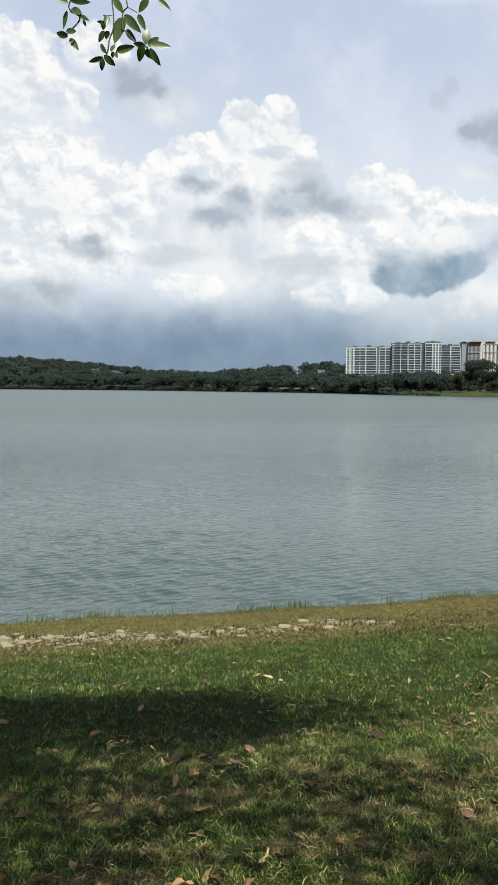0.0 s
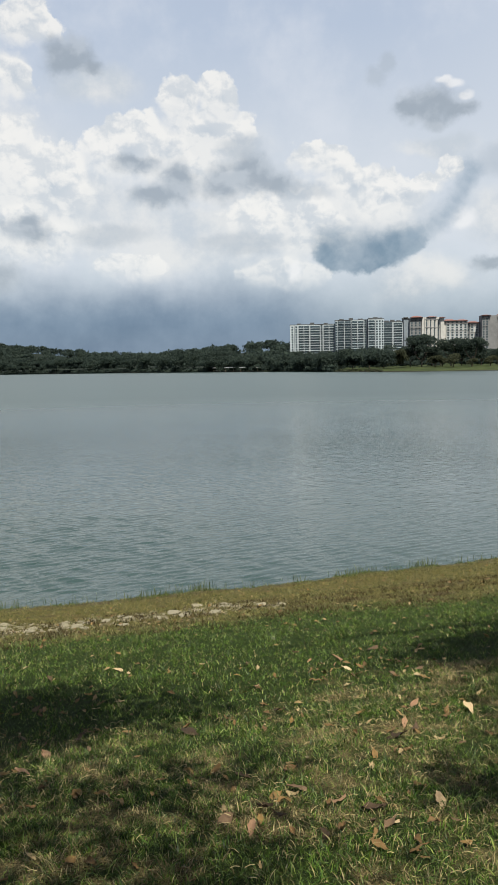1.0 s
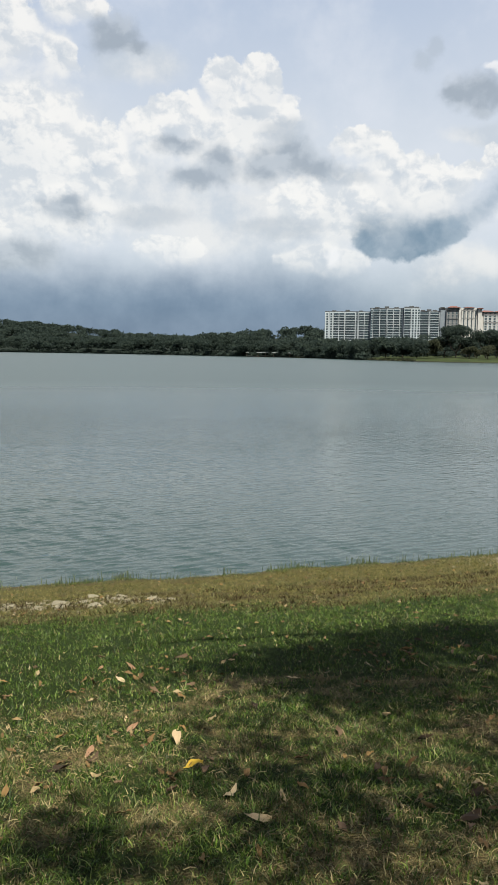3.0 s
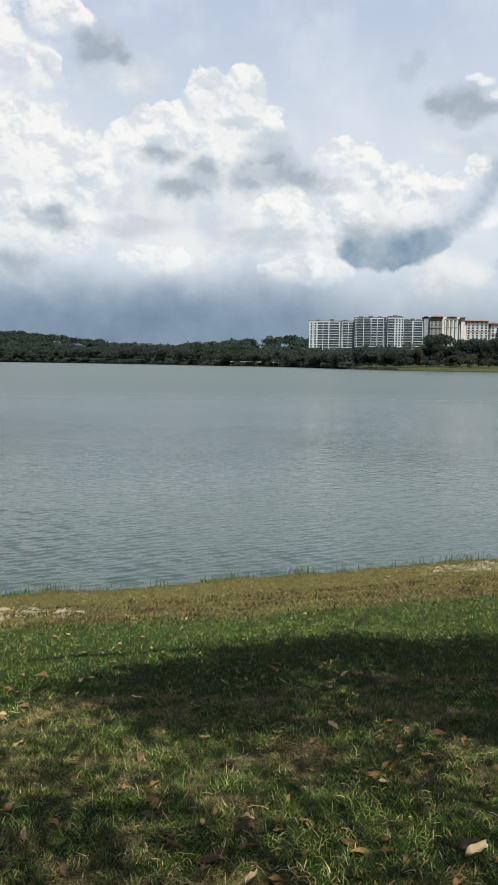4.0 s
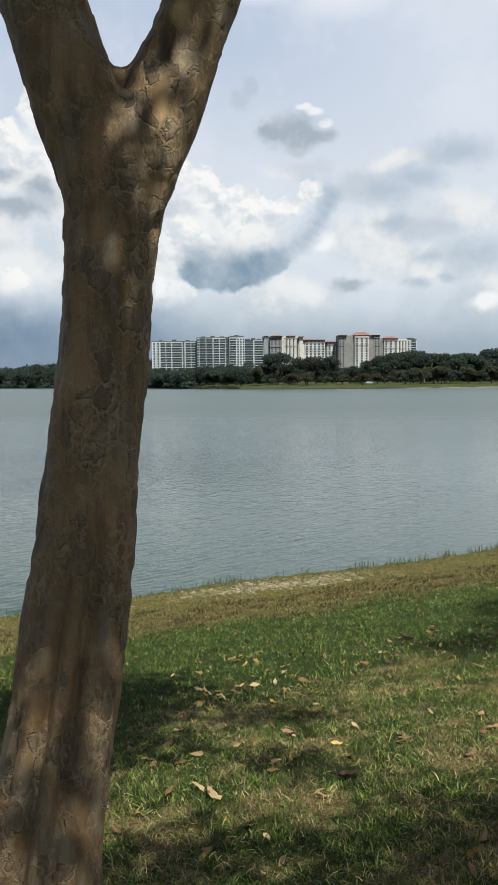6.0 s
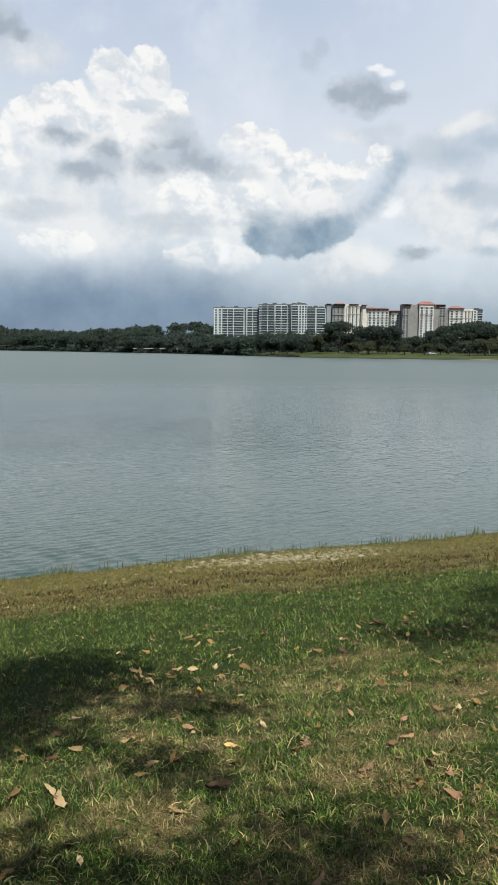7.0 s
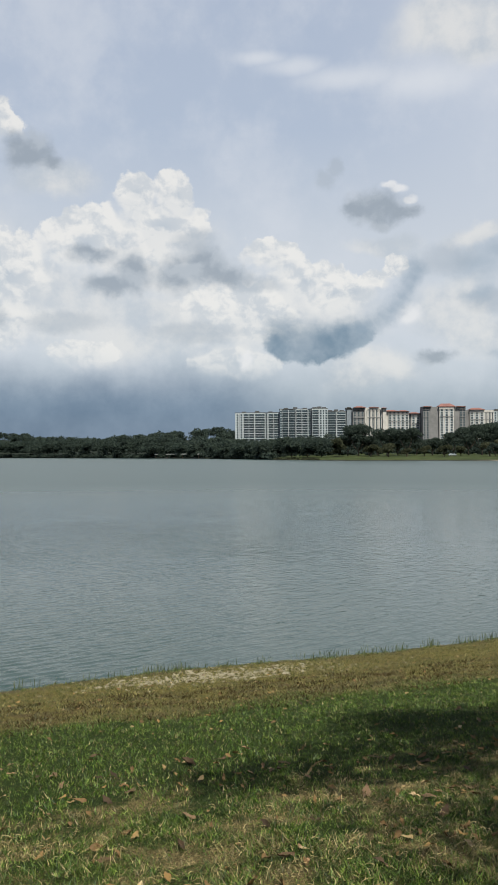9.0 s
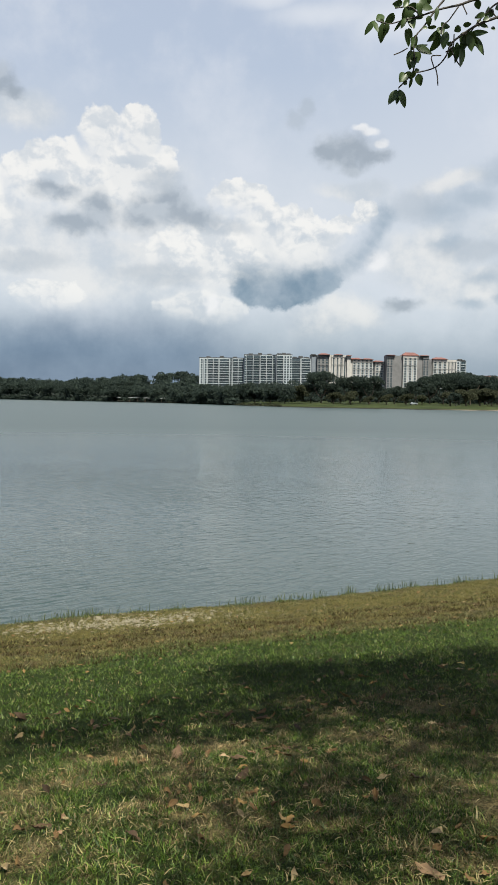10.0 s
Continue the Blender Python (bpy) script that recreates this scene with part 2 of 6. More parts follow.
    scene.world = world


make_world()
sun_data = bpy.data.lights.new("sun", "SUN")
sun_data.energy, sun_data.angle, sun_data.color = 5.0, radians(0.55), (1.0, 0.95, 0.81)
sun = new("sun", sun_data)
sun.matrix_world = look(TO_SUN * 50, (0, 0, 0))

# ---- materials ----
def material(name):
    m = bpy.data.materials.new(name)
    m.use_nodes = True
    return m, Graph(m.node_tree)


def finish(g, shader):
    g.node("ShaderNodeOutputMaterial", {0: shader})


def bsdf(g, colour, rough=0.8, normal=None, **more):
    ins = {"Base Color": colour, "Roughness": rough}
    if normal is not None:
        ins["Normal"] = normal
    ins.update({k.replace("_", " "): v for k, v in more.items()})
    return g.node("ShaderNodeBsdfPrincipled", ins).outputs[0]


def bump(g, height, strength=0.4, distance=0.01, normal=None):
    ins = {"Height": height, "Strength": strength, "Distance": distance}
    if normal is not None:
        ins["Normal"] = normal
    return g.node("ShaderNodeBump", ins).outputs[0]


def place(g):
    return g.node("ShaderNodeNewGeometry").outputs["Position"]


def chance(g, island=False):
    if island:
        return g.node("ShaderNodeNewGeometry").outputs["Random Per Island"]
    return g.node("ShaderNodeObjectInfo").outputs["Random"]


def plain(name, low, high, scale=8.0, rough=0.8, relief=0.2, depth=0.01, spread=0.0, **more):
    """A matt surface: grain between two colours, coarse stains, fine relief; spread varies it from piece to piece."""
    m, g = material(name)
    at = place(g)
    grain = g.noise(at, scale, 6, 0.65)
    stain = g.noise(at, scale * 0.13, 4, 0.5)
    c = g.mix(g.step(g.math("ADD", g.math("MULTIPLY", grain, 0.6), g.math("MULTIPLY", stain, 0.4)), 0.35, 0.65), low, high)
    if spread:
        c = g.mix(spread, c, g.mix(chance(g), low, high))
    finish(g, bsdf(g, c, rough, bump(g, grain, relief, depth), **more))
    return m


def downhill(g):
    """Metres from the path's ridge towards the water."""
    return g.vec("DOT_PRODUCT", place(g), (-0.33, 0.944, 0.0), out=1)


def dryness(g):
    """How dry the turf is: patches everywhere, a bleached strip by the water."""
    at = place(g)
    v = g.math("ADD", downhill(g), g.math("MULTIPLY", g.math("SUBTRACT", g.noise(at, 0.7, 4), 0.5), 2.2))
    shore = g.step(v, 8.6, 10.0)
    along = g.vec("DOT_PRODUCT", at, (0.944, 0.33, 0.0), out=1)
    lush = g.math("MULTIPLY", g.step(g.math("ADD", v, g.step(along, -2.0, -4.6, 0.0, 1.1)), 4.6, 6.2), g.step(v, 9.6, 8.4))
    patch = g.step(g.noise(at, 2.4, 8, 0.74), 0.43, 0.66)
    patch = g.math("MULTIPLY", g.math("MULTIPLY_ADD", patch, 0.85, 0.09), g.step(lush, 0.0, 1.0, 1.0, 0.14))
    return g.math("MAXIMUM", patch, g.math("MULTIPLY", shore, 0.9)), shore


def soil_material():
    m, g = material("soil_and_thatch")
    at = place(g)
    dry, shore = dryness(g)
    fine = g.noise(at, 75.0, 6, 0.75)
    mid = g.noise(at, 7.0, 5, 0.6)
    # soil under green turf is near black, painting the shade between blades
    green = g.mix(g.step(fine, 0.35, 0.7), (0.004, 0.007, 0.002, 1), (0.028, 0.046, 0.009, 1))
    straw = g.mix(g.step(fine, 0.32, 0.72), (0.012, 0.010, 0.004, 1), (0.19, 0.15, 0.068, 1))
    olive = g.mix(g.step(fine, 0.3, 0.7), (0.022, 0.022, 0.005, 1), (0.11, 0.092, 0.024, 1))
    olive = g.mix(g.math("MULTIPLY", g.step(g.noise(at, 2.6, 7, 0.7), 0.5, 0.62), 0.8), olive, g.mix(fine, (0.018, 0.013, 0.007, 1), (0.08, 0.056, 0.03, 1)))
    c = g.mix(g.step(g.math("ADD", dry, g.math("MULTIPLY", mid, 0.3)), 0.2, 0.9), green, straw)
    c = g.mix(g.math("MULTIPLY", shore, 0.85), c, olive)
    earth = g.step(mid, 0.6, 0.74)
    c = g.mix(g.math("MULTIPLY", earth, 0.35), c, (0.05, 0.038, 0.02, 1))
    # wet mud beside the water, dark bed under it
    h = g.node("ShaderNodeSeparateXYZ", {0: at}).outputs[2]
    wet = g.step(h, 0.14, 0.02)
    far = g.step(g.node("ShaderNodeSeparateXYZ", {0: at}).outputs[1], 60.0, 120.0)
    lawn = g.mix(g.step(g.noise(at, 0.09, 6, 0.7), 0.35, 0.65), (0.017, 0.025, 0.009, 1), (0.035, 0.045, 0.016, 1))
    east = g.step(g.math("DIVIDE", g.node("ShaderNodeSeparateXYZ", {0: at}).outputs[0], g.node("ShaderNodeSeparateXYZ", {0: at}).outputs[1]), 0.0, 0.06)
    lawn = g.mix(g.math("MULTIPLY", east, g.step(h, 6.0, 4.0)), (0.010, 0.014, 0.010, 1), lawn)
    c = g.mix(g.math("MULTIPLY", wet, 0.8), c, (0.05, 0.04, 0.024, 1))
    sand = g.step(g.math("DIVIDE", g.node("ShaderNodeSeparateXYZ", {0: at}).outputs[0], g.node("ShaderNodeSeparateXYZ", {0: at}).outputs[1]), 0.27, 0.33)
    rim = g.mix(g.math("MULTIPLY", sand, g.step(g.noise(at, 0.06, 4), 0.4, 0.55)), (0.016, 0.015, 0.012, 1), (0.16, 0.135, 0.11, 1))
    c = g.mix(far, c, g.mix(g.step(h, 0.5, 0.15), lawn, rim))
    finish(g, bsdf(g, c, 0.95, bump(g, fine, 0.8, 0.02), Specular_IOR_Level=0.08))
    return m


def blade_material():
    m, g = material("grass_blades")
    dry, shore = dryness(g)
    r = chance(g, True)
    green = g.ramp(r, [(0.0, (0.010, 0.026, 0.004, 1)), (0.45, (0.042, 0.090, 0.010, 1)), (0.8, (0.098, 0.150, 0.021, 1)), (1.0, (0.20, 0.245, 0.06, 1))])
    straw = g.ramp(r, [(0.0, (0.055, 0.041, 0.018, 1)), (0.5, (0.17, 0.138, 0.062, 1)), (1.0, (0.36, 0.295, 0.15, 1))])
    olive = g.ramp(r, [(0.0, (0.030, 0.042, 0.009, 1)), (0.5, (0.095, 0.096, 0.026, 1)), (1.0, (0.26, 0.23, 0.085, 1))])
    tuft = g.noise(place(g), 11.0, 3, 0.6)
    r2 = g.math("FRACT", g.math("MULTIPLY", r, 37.7))
    c = g.mix(g.math("LESS_THAN", r2, g.math("MULTIPLY_ADD", dry, 0.72, 0.07)), green, straw)
    down = g.vec("DOT_PRODUCT", place(g), (-0.33, 0.944, 0.0), out=1)
    torn = g.math("MULTIPLY", g.math("MULTIPLY", g.step(down, 8.4, 9.3), g.step(down, 12.4, 10.4)), 0.75)
    olive = g.mix(g.math("MULTIPLY", g.step(g.noise(place(g), 1.3, 6, 0.7), 0.42, 0.58), g.math("ADD", torn, 0.2)), olive, g.ramp(r, [(0.0, (0.022, 0.017, 0.008, 1)), (0.7, (0.07, 0.052, 0.026, 1)), (1.0, (0.15, 0.115, 0.06, 1))]))
    c = g.mix(g.math("MULTIPLY", shore, 0.8), c, olive)
    # shade of the gaps between tufts, painted into the blades by noise
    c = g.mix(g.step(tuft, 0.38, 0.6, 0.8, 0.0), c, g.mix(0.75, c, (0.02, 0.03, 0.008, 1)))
    a = bsdf(g, c, 0.48, Specular_IOR_Level=0.24)
    b = g.node("ShaderNodeBsdfTranslucent", {"Color": c}).outputs[0]
    finish(g, g.node("ShaderNodeMixShader", {0: 0.22, 1: a, 2: b}).outputs[0])
    return m


def foliage_material(name, low, high, through=0.3, rough=0.5, island=True, scale=3.0, gloss=0.35):
    m, g = material(name)
    c = g.mix(chance(g, island), low, high)
    c = g.mix(g.step(g.noise(place(g), scale, 4), 0.3, 0.7, 0.0, 0.4), c, low)
    a = bsdf(g, c, rough, Specular_IOR_Level=gloss)
    b = g.node("ShaderNodeBsdfTranslucent", {"Color": c}).outputs[0]
    finish(g, g.node("ShaderNodeMixShader", {0: through, 1: a, 2: b}).outputs[0])
    return m


def fallen_material():
    m, g = material("dead_leaf")
    r = chance(g)
    at = g.node("ShaderNodeTexCoord").outputs["Object"]
    c = g.ramp(r, [(0.0, (0.028, 0.020, 0.013, 1)), (0.3, (0.07, 0.046, 0.028, 1)), (0.52, (0.14, 0.092, 0.056, 1)), (0.72, (0.24, 0.14, 0.085, 1)),
                   (0.82, (0.30, 0.20, 0.115, 1)), (0.965, (0.42, 0.33, 0.20, 1)), (1.0, (0.42, 0.28, 0.03, 1))])
    spots = g.step(g.noise(at, 45.0, 5, 0.7), 0.5, 0.72)
    c = g.mix(g.math("MULTIPLY", spots, 0.55), c, (0.07, 0.04, 0.022, 1))
    vein = g.node("ShaderNodeTexWave", {"Vector": at, "Scale": 26.0, "Distortion": 2.0}, bands_direction="DIAGONAL").outputs[1]
    a = bsdf(g, c, 0.6, bump(g, vein, 0.35, 0.002), Specular_IOR_Level=0.12)
    b = g.node("ShaderNodeBsdfTranslucent", {"Color": c}).outputs[0]
    finish(g, g.node("ShaderNodeMixShader", {0: 0.18, 1: a, 2: b}).outputs[0])
    return m


def bark_material():
    m, g = material("peeling_bark")
    at = place(g)
    tall = g.vec("MULTIPLY", at, (1.0, 1.0, 0.45))
    tone = g.noise(tall, 4.5, 6, 0.65)
    patch = g.noise(g.vec("ADD", tall, (7, 3, 1)), 11.0, 5, 0.6)
    streak = g.noise(g.vec("MULTIPLY", at, (1.0, 1.0, 0.09)), 34.0, 4, 0.6)
    fine = g.noise(at, 90.0, 5, 0.6)
    where = g.step(g.noise(g.vec("MULTIPLY", at, (1.0, 1.0, 0.6)), 4.0, 5, 0.6), 0.3, 0.5)

    def plates(scale, wobble, low, high):
        """Flakes of bark: each cell stands proud or has fallen off, with a torn rim."""
        bent = g.vec("ADD", g.vec("MULTIPLY", at, (1.0, 1.0, 0.8)), g.vec("MULTIPLY", g.vec("SUBTRACT", g.noise(at, scale * 1.3, 4, 0.6, out=1), (0.5, 0.5, 0.5)), (wobble, wobble, wobble)))
        cell = g.node("ShaderNodeTexVoronoi", {"Vector": bent, "Scale": scale}, feature="F1").outputs["Color"]
        gap = g.node("ShaderNodeTexVoronoi", {"Vector": bent, "Scale": scale}, feature="DISTANCE_TO_EDGE").outputs["Distance"]
        raised = g.step(g.node("ShaderNodeSeparateColor", {0: cell}).outputs[0], low, high)
        return g.math("MULTIPLY", raised, g.step(gap, 0.0, 0.16)), g.math("MULTIPLY", raised, g.step(gap, 0.14, 0.02))

    big, big_rim = plates(17.0, 0.07, 0.45, 0.6)
    little, little_rim = plates(42.0, 0.03, 0.5, 0.7)
    c = g.ramp(tone, [(0.3, (0.066, 0.046, 0.024, 1)), (0.45, (0.108, 0.074, 0.037, 1)), (0.6, (0.155, 0.104, 0.050, 1)), (0.75, (0.135, 0.112, 0.072, 1))])
    c = g.mix(g.step(streak, 0.45, 0.62, 0.0, 0.5), c, (0.043, 0.031, 0.022, 1))
    c = g.mix(g.math("MULTIPLY", g.step(patch, 0.47, 0.7), 0.6), c, (0.19, 0.115, 0.056, 1))
    c = g.mix(g.math("MULTIPLY", g.step(patch, 0.46, 0.36), 0.55), c, (0.115, 0.105, 0.082, 1))
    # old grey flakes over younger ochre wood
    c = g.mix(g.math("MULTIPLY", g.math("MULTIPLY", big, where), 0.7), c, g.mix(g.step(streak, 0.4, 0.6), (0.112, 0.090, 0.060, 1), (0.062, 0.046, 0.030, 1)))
    # torn rims painted pale as lit edges, since relief hardly shows in shade
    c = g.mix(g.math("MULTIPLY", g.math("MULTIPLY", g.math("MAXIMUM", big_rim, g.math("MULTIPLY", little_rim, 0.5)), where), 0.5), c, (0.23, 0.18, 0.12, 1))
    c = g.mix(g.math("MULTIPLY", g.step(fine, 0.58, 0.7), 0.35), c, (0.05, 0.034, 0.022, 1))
    # a pale scar on the limb; the hollow under it is dented and its shade painted dark
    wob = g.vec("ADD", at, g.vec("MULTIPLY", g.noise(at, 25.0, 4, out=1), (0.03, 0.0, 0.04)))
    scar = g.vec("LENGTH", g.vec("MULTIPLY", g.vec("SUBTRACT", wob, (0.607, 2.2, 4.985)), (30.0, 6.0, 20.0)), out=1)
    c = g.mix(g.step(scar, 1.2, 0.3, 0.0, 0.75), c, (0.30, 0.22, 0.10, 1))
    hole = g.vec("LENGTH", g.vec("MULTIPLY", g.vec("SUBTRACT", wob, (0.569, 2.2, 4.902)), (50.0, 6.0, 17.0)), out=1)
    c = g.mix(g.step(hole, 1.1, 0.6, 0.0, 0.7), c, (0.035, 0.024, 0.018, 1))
    # scaly zones where the skin has cracked into small curled chips
    scaly = g.step(g.noise(g.vec("ADD", tall, (2, 5, 3)), 6.0, 4, 0.6), 0.5, 0.62)
    chips, chip_rim = plates(30.0, 0.05, 0.2, 0.5)
    # curled chip edges get the same painted light
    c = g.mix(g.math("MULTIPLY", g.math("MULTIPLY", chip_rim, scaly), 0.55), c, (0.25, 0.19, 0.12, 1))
    n = bump(g, g.math("MULTIPLY", g.math("ADD", chips, chip_rim), scaly), 0.9, 0.006)
    n = bump(g, g.math("MULTIPLY", g.math("MAXIMUM", big, big_rim), where), 0.9, 0.009, n)
    n = bump(g, g.math("MULTIPLY", little, where), 0.6, 0.0025, n)
    n = bump(g, streak, 0.7, 0.009, n)
    n = bump(g, g.step(patch, 0.5, 0.58), 0.5, 0.004, n)
    n = bump(g, fine, 0.3, 0.002, n)
    finish(g, bsdf(g, c, g.step(tone, 0.35, 0.65, 0.8, 0.62), n, Specular_IOR_Level=0.22))
    return m


def water_material():
    m, g = material("lake_water")
    at = place(g)
    d = g.vec("LENGTH", at, out=1)
    turn = g.node("ShaderNodeVectorRotate", {"Vector": at, "Angle": radians(-40)}, rotation_type="Z_AXIS").outputs[0]
    long = g.vec("MULTIPLY", turn, (0.9, 1.7, 1.0))
    w1 = g.noise(long, 2.5, 3, 0.5, distort=0.6)
    w2 = g.noise(g.vec("ADD", long, (3, 9, 0)), 6.5, 3, 0.5, distort=0.3)
    gust = g.noise(g.vec("MULTIPLY", at, (0.8, 0.6, 1.0)), 0.035, 4, 0.55)
    fade = g.step(d, 10.0, 120.0, 1.1, 0.08)
    h = g.math("ADD", g.math("MULTIPLY", w1, 1.0), g.math("MULTIPLY", w2, 0.2))
    calm = g.step(g.node("ShaderNodeSeparateXYZ", {0: at}).outputs[0], -8.0, 16.0, 1.1, 0.45)
    h = g.math("MULTIPLY", g.math("MULTIPLY", h, calm), g.math("MULTIPLY", fade, g.step(gust, 0.36, 0.66, 0.5, 1.15)))
    n = bump(g, h, 0.6, 0.075)
    c = g.mix(gust, (0.019, 0.034, 0.031, 1), (0.028, 0.047, 0.043, 1))
    finish(g, bsdf(g, c, g.step(d, 14.0, 120.0, 0.05, 0.32), n, IOR=1.33))
    return m


def stone_material():
    m, g = material("pale_stone")
    at = place(g)
    grain = g.noise(at, 30.0, 6, 0.65)
    c = g.mix(grain, (0.055, 0.048, 0.030, 1), (0.23, 0.205, 0.135, 1))
    c = g.mix(g.math("MULTIPLY", g.step(g.noise(at, 6.0, 5), 0.5, 0.7), 0.5), c, (0.12, 0.10, 0.07, 1))
    c = g.mix(g.math("MULTIPLY", chance(g), 0.35), c, (0.15, 0.13, 0.085, 1))
    finish(g, bsdf(g, c, 0.88, bump(g, grain, 0.6, 0.012)))
    return m


SOIL, BLADE, BARK, WATER, STONE, DEAD = soil_material(), blade_material(), bark_material(), water_material(), stone_material(), fallen_material()
LEAF = foliage_material("tree_leaf", (0.022, 0.042, 0.013, 1), (0.06, 0.10, 0.025, 1), 0.2, 0.42)
DEAD_TURF = foliage_material("dead_turf", (0.014, 0.011, 0.006, 1), (0.085, 0.064, 0.03, 1), 0.1, 0.8, gloss=0.05)
FRINGE = foliage_material("bank_fringe", (0.03, 0.055, 0.012, 1), (0.12, 0.15, 0.035, 1), 0.2, 0.6, gloss=0.15)
REED = foliage_material("reed", (0.035, 0.055, 0.022, 1), (0.11, 0.125, 0.05, 1), 0.3)
# distance haze is put into this foliage colour: lifted and bluish
WOODS = foliage_material("hazed_foliage", (0.033, 0.047, 0.042, 1), (0.046, 0.063, 0.048, 1), 0.55, 0.7, scale=0.06, gloss=0.05)
WOODS_PALE = foliage_material("far_foliage_pale", (0.042, 0.050, 0.032, 1), (0.066, 0.070, 0.042, 1), 0.55, 0.7, scale=0.06, gloss=0.05)
FAR_BARK = plain("far_bark", (0.05, 0.04, 0.03, 1), (0.12, 0.095, 0.07, 1), 1.0)
WHITE_WALL = plain("white_render", (0.25, 0.285, 0.31, 1), (0.325, 0.36, 0.385, 1), 0.3, 0.8, 0.1, spread=0.2)
GREY_WALL = plain("grey_render", (0.10, 0.12, 0.145, 1), (0.15, 0.175, 0.20, 1), 0.3, 0.8, 0.1)
PALE_GREY = plain("pale_grey_render", (0.17, 0.20, 0.22, 1), (0.22, 0.25, 0.27, 1), 0.3, 0.8, 0.1)
CREAM_WALL = plain("cream_render", (0.285, 0.28, 0.268, 1), (0.36, 0.352, 0.338, 1), 0.3, 0.8, 0.1)
# taupe paint, darkened further to hold the shade of side walls
TAUPE_WALL = plain("taupe_render", (0.096, 0.098, 0.102, 1), (0.138, 0.139, 0.142, 1), 0.3, 0.8, 0.1)
RED_TILE = plain("red_roof_tile", (0.11, 0.045, 0.038, 1), (0.16, 0.07, 0.058, 1), 0.6, 0.8, 0.2)
DARK_ROOF = plain("dark_roof", (0.03, 0.033, 0.036, 1), (0.06, 0.065, 0.07, 1), 0.5)
GLASS = plain("window_glass", (0.020, 0.034, 0.043, 1), (0.048, 0.068, 0.080, 1), 0.4, 0.2, 0.05, spread=0.5)
TWIG = plain("twig_bark", (0.022, 0.018, 0.015, 1), (0.06, 0.05, 0.04, 1), 30.0, 0.8)
SHELTER_ROOF = plain("pale_roof_sheet", (0.18, 0.19, 0.195, 1), (0.24, 0.25, 0.255, 1), 0.5, 0.6)
BUOY = plain("buoy_white", (0.26, 0.27, 0.27, 1), (0.34, 0.35, 0.35, 1), 2.0, 0.5)

# ---- helpers for meshes ----
def mesh_from(name, verts, faces, mat=None, smooth=False):
    me = bpy.data.meshes.new(name)
    me.from_pydata([tuple(v) for v in verts], [], [tuple(f) for f in faces])
    if mat:
        me.materials.append(mat)
    if smooth:
        me.polygons.foreach_set("use_smooth", [True] * len(me.polygons))
    me.update()
    return me


def mesh_fast(name, verts, loops, sizes, mat=None, smooth=False):
    """A mesh from arrays: vertices, the faces' corners one after another, and each face's count of corners."""
    verts, loops, sizes = np.asarray(verts, np.float32), np.asarray(loops, np.int32).ravel(), np.asarray(sizes, np.int32)
    me = bpy.data.meshes.new(name)
    me.vertices.add(len(verts))
    me.vertices.foreach_set("co", verts.ravel())
    me.loops.add(len(loops))
    me.loops.foreach_set("vertex_index", loops)
    me.polygons.add(len(sizes))
    me.polygons.foreach_set("loop_start", np.r_[0, np.cumsum(sizes)[:-1]].astype(np.int32))
    if mat:
        me.materials.append(mat)
    me.update(calc_edges=True)
    me.polygons.foreach_set("use_smooth", np.full(len(sizes), smooth))
    me.validate()
    return me


def thing(name, label, category, group="", kind="", at=(0, 0, 0)):
    ob = tagged(new(name), label, category, group, kind)
    ob.location = at
    return ob


def part(name, data, parent, label=""):
    ob = new(name, data)
    ob.parent = parent
    return tagged(ob, label)


def bm_mesh(name, bm, mat, smooth=False):
    me = bpy.data.meshes.new(name)
    bm.to_mesh(me)
    bm.free()
    me.materials.append(mat)
    if smooth:
        me.polygons.foreach_set("use_smooth", [True] * len(me.polygons))
    return me


def box_mesh(name, x0, x1, y0, y1, z0, z1, mat):
    v = [(x, y, z) for z in (z0, z1) for y in (y0, y1) for x in (x0, x1)]
    return mesh_from(name, v, [(0, 2, 3, 1), (4, 5, 7, 6), (0, 1, 5, 4), (1, 3, 7, 5), (3, 2, 6, 7), (2, 0, 4, 6)], mat)


# ---- land and water ----
def smooth01(a, b, x):
    t = np.clip((x - a) / (b - a), 0, 1)
    return t * t * (3 - 2 * t)


def ripple(x, y, seed, size):
    """Smooth uneven ground: a few sines of odd headings, about -1 to 1."""
    r = np.random.RandomState(seed)
    out = 0
    for _ in range(7):
        a, k, s = r.uniform(0, 6.28), r.uniform(0.5, 1.8) / size, r.uniform(0, 6.28)
        out = out + np.sin((x * math.cos(a) + y * math.sin(a)) * k * 6.28 + s)
    return out / 4.5


def shore_at(x):
    return 14.72 + 0.045 * np.clip(x, -40, 12) + 0.12 * np.sin(x * 0.55 + 1.0) + 0.05 * np.sin(x * 1.9)


def far_shore(u):
    """How far ahead the other bank lies, by the heading's tangent."""
    return np.interp(u, [-0.9, -0.5, -0.3, -0.15, -0.03, 0.04, 0.11, 0.3, 0.6, 0.9], [1020, 1000, 900, 720, 590, 480, 415, 375, 400, 420])


